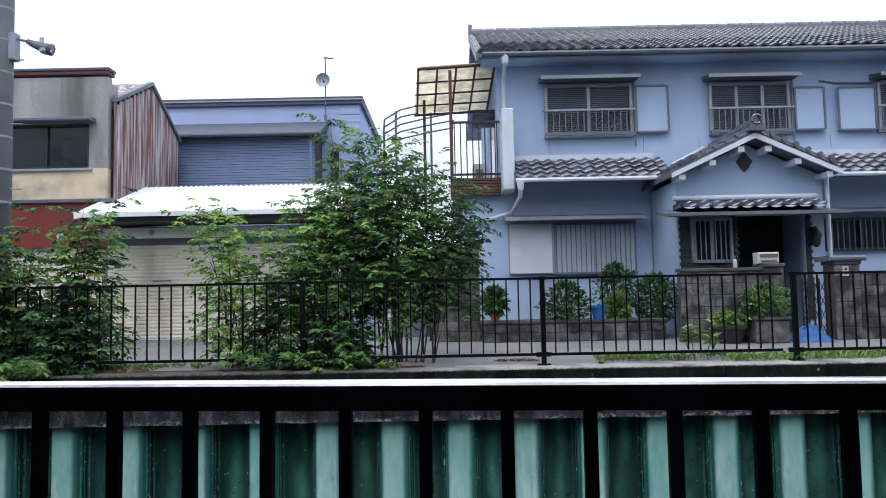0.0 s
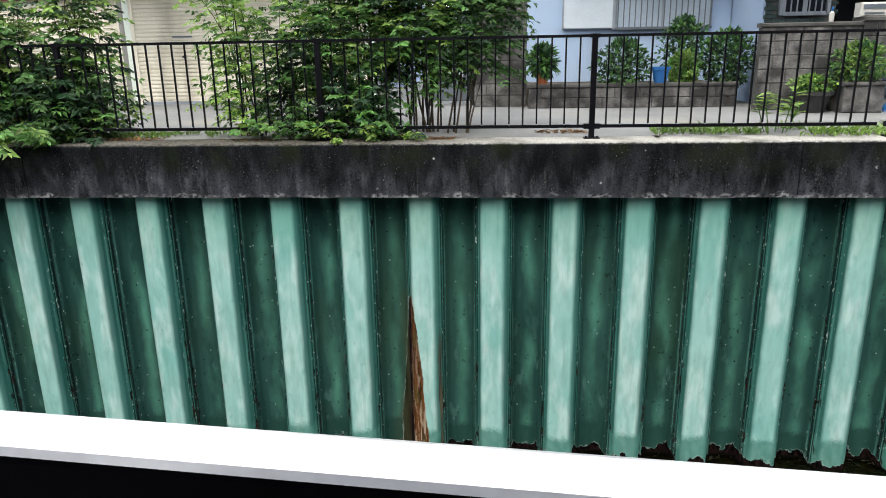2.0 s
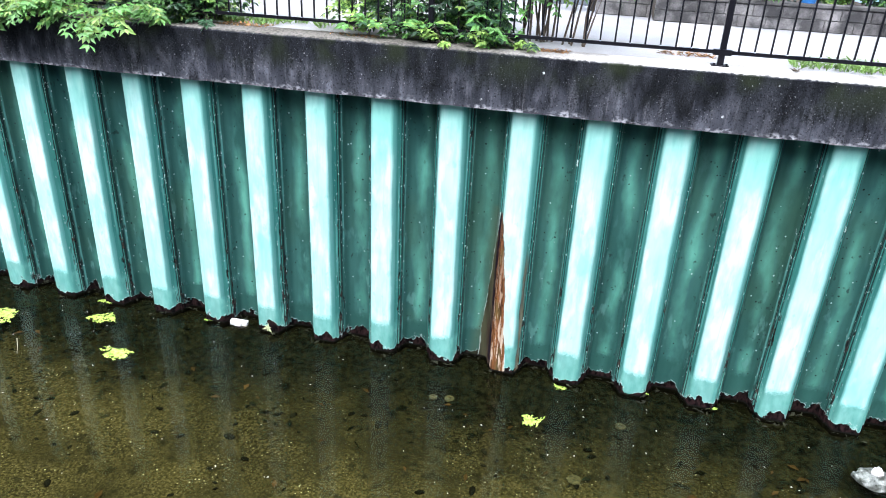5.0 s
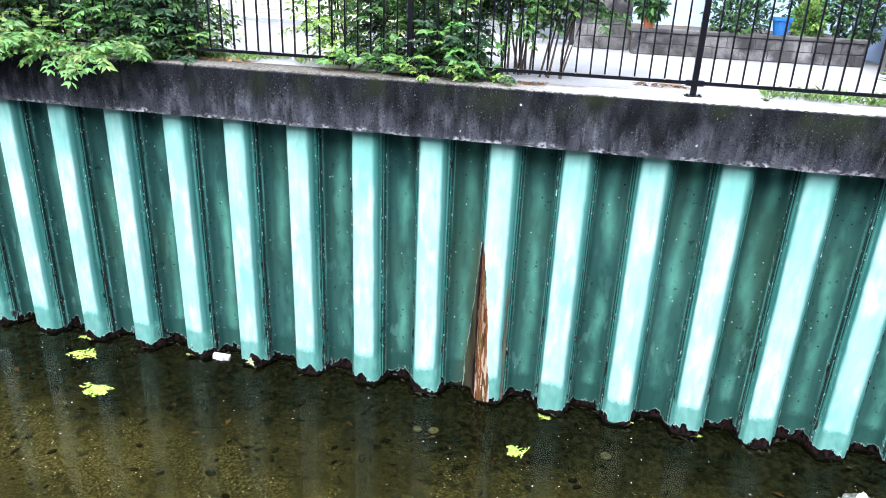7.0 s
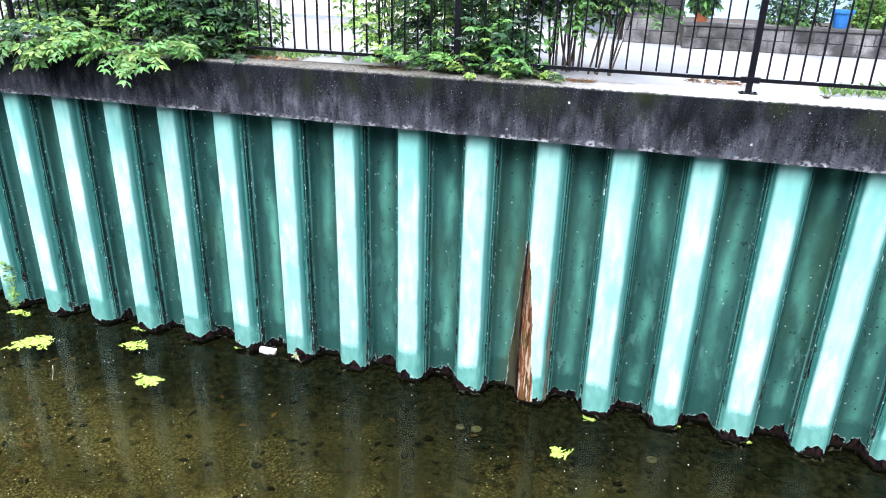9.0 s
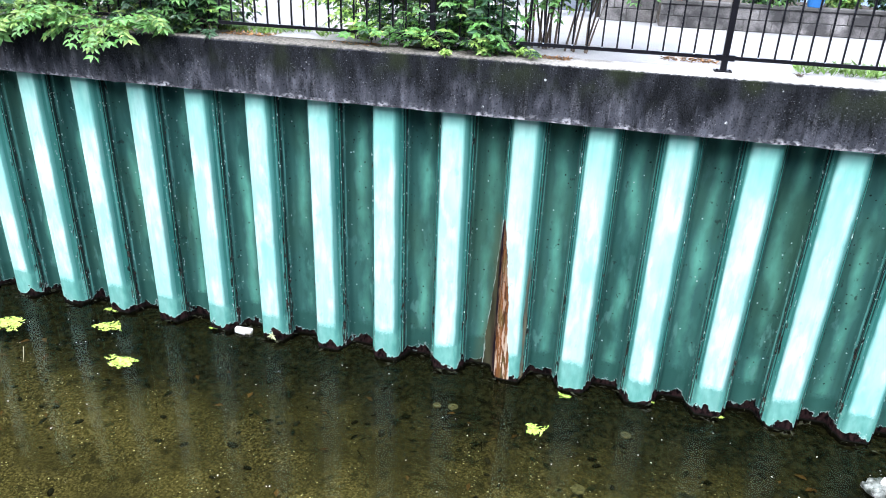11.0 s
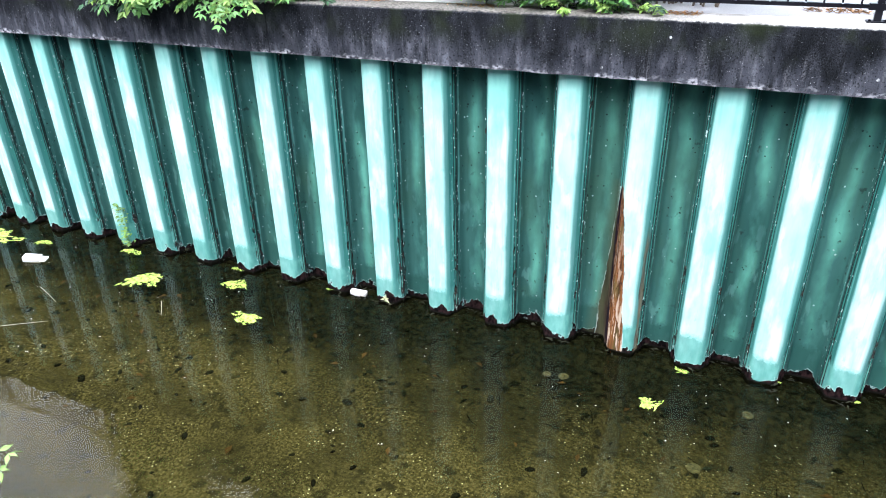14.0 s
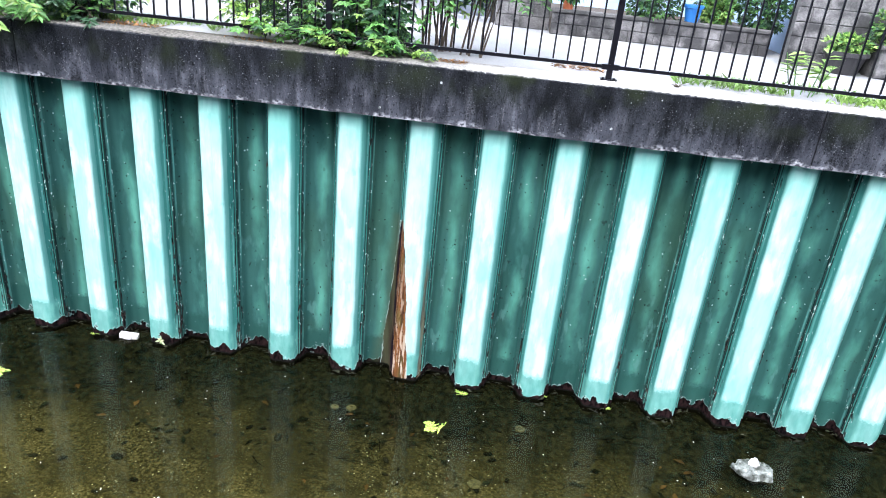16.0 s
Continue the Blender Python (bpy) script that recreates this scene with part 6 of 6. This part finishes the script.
# sprig that leans in from the near bank
ns = thing("near_sprig", (-1.2, -6.74, -0.9), "light green shoot growing from the near bank", "plant")
tip = Vector((-0.72, -6.4, -0.12))
part("stem", Geo().tube([(-1.2, -6.76, -0.88), (-0.95, -6.62, -0.3), tip], 0.006, 5, 0.003), BARK, ns)
sg = Geo()
for k in range(6):
    spray([sg], Vector((-0.95, -6.65, -0.45)).lerp(tip, k / 5), Vector((0.6, 0.4 - 0.3 * (k % 2), 0.3)), 0.12, 4, 0.028)
part("leaves", sg, LEAFLIGHT, ns)

# ---- in the water ----


def mat_patch(at, rx, ry, label):
    """A floating mat of algae: a lumpy sheet with holes and a ragged, bent outline."""
    x0, y0 = at
    n = 44
    ph, bend = rnd.uniform(0, 50), rnd.uniform(0.2, 0.5) * rnd.choice((-1, 1))

    def kept(i, j):
        u, v = 2.4 * i / n - 1.2, 2.4 * j / n - 1.2
        d = math.hypot(u, v * 1.25)
        q = d + 0.55 * noise.noise((u * 1.5 + ph, v * 1.5, 0)) + 0.45 * noise.noise((u * 4 + ph, v * 4, 4)) + 0.8 * noise.noise((u * 9 + ph, v * 9, 9))
        return q < 0.62

    cells = {(i, j) for i in range(n) for j in range(n) if kept(i, j)}
    start = min(cells, key=lambda c: (c[0] - n / 2) ** 2 + (c[1] - n / 2) ** 2)
    found, todo = {start}, [start]
    while todo:
        i, j = todo.pop()
        for c in ((i + 1, j), (i - 1, j), (i, j + 1), (i, j - 1)):
            if c in cells and c not in found:
                found.add(c)
                todo.append(c)
    g, at_corner = Geo(), {}

    def corner(i, j):
        if (i, j) not in at_corner:
            u, v = 2.4 * (i + rnd.uniform(-0.4, 0.4)) / n - 1.2, 2.4 * (j + rnd.uniform(-0.4, 0.4)) / n - 1.2
            at_corner[(i, j)] = len(g.v)
            g.v.append((x0 + u * rx, y0 + (v + bend * (u * u - 0.3)) * ry, WATER + 0.004 + rnd.uniform(0, 0.018) * max(0.15, 1 - math.hypot(u, v))))
        return at_corner[(i, j)]

    for i, j in sorted(found):
        g.f.append((corner(i, j), corner(i + 1, j), corner(i + 1, j + 1), corner(i, j + 1)))
    return solid("algae_patch", g, ALGAE, label, "algae", group="floating algae")


YG = "floating yellow-green algae patch on dark water"
mat_patch((0.475, -0.757), 0.14, 0.17, YG)
mat_patch((-4.74, -0.98), 0.3, 0.2, YG)
mat_patch((-5.48, -0.32), 0.28, 0.19, YG)
mat_patch((-6.85, -0.77), 0.36, 0.36, YG)
mat_patch((-10.4, -0.47), 0.55, 0.4, YG)
mat_patch((-11.6, -0.1), 0.4, 0.2, YG)
mat_patch((-9.35, -0.35), 0.2, 0.12, YG)
mat_patch((0.74, 0.0), 0.1, 0.08, "small yellow-green algae tuft at the pile foot")
for x, y, r in ((-3.3, 0.16, 0.12), (-5.75, 0.1, 0.14), (-4.1, 0.1, 0.1), (2.55, 0.12, 0.12), (-7.75, -0.05, 0.24), (1.75, 0.18, 0.1)):
    mat_patch((x, y), r, r * 0.5, "small green algae fringe along the pile feet")
hang = Geo()
for i in range(150):
    f = rnd.random()
    q = Vector((-7.92 + rnd.uniform(-0.09, 0.09), 0.16 + rnd.uniform(-0.1, 0.0), WATER + 0.02 + f * 0.75))
    leaf(hang, q, Vector((rnd.uniform(-1, 1), -1, rnd.uniform(-0.6, 0.8))), Vector((0, 0, 1)), 0.07, 0.6)
hp = thing("wall_fern", (-7.92, 0.1, WATER), "light green fern growing from a pile joint", "plant")
part("leaves", hang, LEAFLIGHT, hp)

stone_mesh = []
for k in range(4):
    g = Geo()
    n, rings = 9, 5
    for r in range(rings):
        a = math.pi * (r + 0.5) / rings
        for j in range(n):
            b = 2 * math.pi * j / n
            e = 1 + 0.3 * noise.noise((math.cos(b) * 1.5 + k * 9, math.sin(b) * 1.5, r * 0.7))
            g.v.append((math.sin(a) * math.cos(b) * e, math.sin(a) * math.sin(b) * 0.7 * e, -math.cos(a) * 0.45))
    g.f = [(r * n + j, r * n + (j + 1) % n, (r + 1) * n + (j + 1) % n, (r + 1) * n + j) for r in range(rings - 1) for j in range(n)]
    g.f += [tuple(range(n - 1, -1, -1)), tuple(range((rings - 1) * n, rings * n))]
    stone_mesh.append(g.mesh("stone", STONE, True))
for i in range(290):
    x, y = rnd.uniform(-10, 6), rnd.uniform(-4.5, -0.2)
    r = rnd.uniform(0.016, 0.045) * (1.5 if rnd.random() < 0.12 else 1)
    ob = tagged(new("stone", stone_mesh[i % 4]), "small dark stone lying on the canal bed", "stone", "stones on the canal bed")
    ob.matrix_basis = pose(x, y, bed_height(x, y) + r * 0.12, 0, 0, rnd.uniform(0, 360)) @ Matrix.Diagonal((r * 1.3, r, r, 1))
deb = Geo()
for i in range(1900):
    x, y = rnd.uniform(-12, 7), 0.16 - abs(rnd.gauss(0, 0.62))
    if noise.noise((x * 0.9, y * 1.4, 6)) < -0.12 and y < -0.25:
        continue
    a = rnd.uniform(0, 6.28)
    leaf(deb, Vector((x, y, min(bed_height(x, y) + rnd.uniform(0.004, 0.035), WATER - 0.004))), Vector((math.cos(a), math.sin(a), rnd.uniform(-0.05, 0.12))), Vector((0, 0, 1)), rnd.uniform(0.04, 0.17), rnd.uniform(0.2, 0.6))
solid("sunken_leaves", deb, SUNK, "dark dead leaves sunk along the pile feet", "dead leaves", "stuff")
drift = Geo()
for i in range(420):
    x = rnd.uniform(-12, 7)
    u = (x + 0.4) % 0.8 - 0.4
    y = (0.07 if abs(u) < 0.17 else 0.34) - abs(rnd.gauss(0, 0.06))
    a = rnd.uniform(0, 6.28)
    leaf(drift, Vector((x, y, WATER + rnd.uniform(0.002, 0.02))), Vector((math.cos(a), math.sin(a) * 0.6, rnd.uniform(-0.1, 0.3))), Vector((0, 0, 1)), rnd.uniform(0.02, 0.09), rnd.uniform(0.15, 0.5))
solid("drifted_scum", drift, SCUM, "dark drifted scum and leaf scraps along the pile feet", "scum", "stuff")
twig = Geo()
for i in range(46):
    x, y = rnd.uniform(-9, 6), -0.1 - abs(rnd.gauss(0, 0.8))
    a, ln = rnd.uniform(0, 6.28), rnd.uniform(0.08, 0.3)
    d = Vector((math.cos(a), math.sin(a), 0))
    p = Vector((x, y, bed_height(x, y) + 0.03))
    twig.tube([p, p + d * ln * 0.5 + Vector((d.y, -d.x, 0)) * ln * 0.08, p + d * ln], 0.006, 4, 0.002)
solid("sunken_twigs", twig, SUNK, "thin dark twigs sunk on the canal bed", "twigs", "stuff")
brown = Geo()
for i in range(60):
    x, y = rnd.uniform(-9, 6), -0.5 - abs(rnd.gauss(0, 1.3))
    a = rnd.uniform(0, 6.28)
    leaf(brown, Vector((x, y, bed_height(x, y) + 0.03)), Vector((math.cos(a), math.sin(a), 0.03)), Vector((0, 0, 1)), rnd.uniform(0.06, 0.16), 0.45)
solid("brown_sunken_leaves", brown, SUNKBROWN, "brown dead leaves lying on the canal bed", "dead leaves", "stuff")
fl = Geo()
for i in range(190):
    x, y = rnd.uniform(-11, 6), -0.1 - abs(rnd.gauss(0, 1.5))
    a = rnd.uniform(0, 6.28)
    leaf(fl, Vector((x, y, WATER + 0.003)), Vector((math.cos(a), math.sin(a), 0.02)), Vector((0, 0, 1)), rnd.uniform(0.01, 0.028), 0.6)
solid("floating_flecks", fl, TRASH, "tiny pale flecks floating on the water", "flecks", "stuff")


def float_stick(a, b):
    t = Geo().tube([(*a, WATER + 0.006), ((a[0] + b[0]) / 2 + 0.01, (a[1] + b[1]) / 2, WATER + 0.012), (*b, WATER + 0.006)], 0.0045, 5, 0.002)
    solid("floating_stalk", t, STALK, "thin pale stalk floating on the water", "stalk", group="floating stalks")


float_stick((-8.12, -1.42), (-7.54, -1.64))
float_stick((-7.75, -2.40), (-7.21, -2.04))
float_stick((-6.15, -1.07), (-5.88, -1.36))
carton = thing("carton", (-8.97, -0.83, WATER), "crushed pale drink carton floating on the water", "litter")
rot = pose(-8.97, -0.83, WATER + 0.01, 4, 6, 25)
part("body", Geo().brick(-0.16, 0.10, -0.07, 0.07, -0.03, 0.055, 0.015, rot), TRASH, carton)
part("gable_top", Geo().box(0.10, 0.19, -0.07, 0.07, 0.0, 0.022, rot), TRASH, carton)
pack = thing("foam_piece", (-3.66, 0.14, WATER), "small white foam piece wedged between piles", "litter")
rot = pose(-3.66, 0.14, WATER + 0.02, 0, 5, 8)
part("block", Geo().brick(-0.115, 0.115, -0.04, 0.04, -0.03, 0.035, 0.01, rot), TRASH, pack)
part("chip", Geo().brick(-0.05, 0.04, -0.07, -0.05, -0.02, 0.03, 0.008, rot), TRASH, pack)
star = Geo()
for k in range(6):
    a = k * 1.05 + 0.3
    leaf(star, Vector((-3.19, 0.075, WATER + 0.07)), Vector((math.cos(a), -0.35, math.sin(a))), Vector((0, -1, 0.2)), 0.085 if k % 2 else 0.06, 0.35)
sw = thing("pale_seedling", (-3.19, 0.085, WATER), "pale star-shaped seedling at a pile foot", "plant")
part("stem", Geo().tube([(-3.19, 0.085, WATER), (-3.19, 0.075, WATER + 0.07)], 0.004, 5), LEAF, sw)
part("leaves", star, PALELEAF, sw)
bag = thing("plastic_bag", (4.12, -0.67, WATER), "crumpled grey-white plastic bag half sunk in the water", "litter")
bg = Geo()
n, rings = 40, 14
for r in range(rings):
    a = math.pi * 0.5 * r / (rings - 1)
    for j in range(n):
        b = 2 * math.pi * j / n
        cx_, cy_ = math.cos(b), math.sin(b)
        e = 1 + 0.30 * noise.noise((cx_ * 1.6, cy_ * 1.6, r * 0.15))
        crease = abs(noise.noise((cx_ * 3.2 * math.cos(a), cy_ * 3.2 * math.cos(a), 4))) + 0.6 * abs(noise.noise((cx_ * 7 * math.cos(a), cy_ * 7 * math.cos(a), 9)))
        bg.v.append((4.12 + math.cos(a) * cx_ * 0.23 * e, -0.67 + math.cos(a) * cy_ * 0.16 * e, WATER + 0.002 + math.sin(a) * 0.055 + (0.075 * crease if r > 1 else 0)))
bg.f = [(r * n + j, r * n + (j + 1) % n, (r + 1) * n + (j + 1) % n, (r + 1) * n + j) for r in range(rings - 1) for j in range(n)]
part("body", bg, BAGFILM, bag, smooth=True)
kg = Geo()
for r in range(8):
    a = math.pi * 0.5 * r / 7
    for j in range(16):
        b = 2 * math.pi * j / 16
        e = 1 + 0.5 * noise.noise((math.cos(b) * 2.5, math.sin(b) * 2.5, r * 0.5 + 3))
        kg.v.append((4.10 + math.cos(a) * math.cos(b) * 0.06 * e, -0.64 + math.cos(a) * math.sin(b) * 0.055 * e, WATER + 0.03 + math.sin(a) * 0.13 * (1 + 0.25 * noise.noise((j * 0.9, r * 0.8, 2)))))
kg.f = [(r * 16 + j, r * 16 + (j + 1) % 16, (r + 1) * 16 + (j + 1) % 16, (r + 1) * 16 + j) for r in range(7) for j in range(16)]
part("knot", kg, TRASH, bag, "white bunched knot")


for x, y, r in ((1.04, -1.36, 0.07), (-0.75, -0.42, 0.05), (-0.55, -0.40, 0.06), (1.5, -0.35, 0.06)):
    z = bed_height(x, y) + 0.012
    solid("metal_ring", Geo().lathe(x, y, [(r * 0.3, z), (r, z), (r * 1.05, z + 0.012), (r * 0.9, z + 0.022), (r * 0.4, z + 0.022), (r * 0.3, z + 0.012)], 18), RINGM, "small pale ring lying on the canal bed", "ring", group="rings on the canal bed")
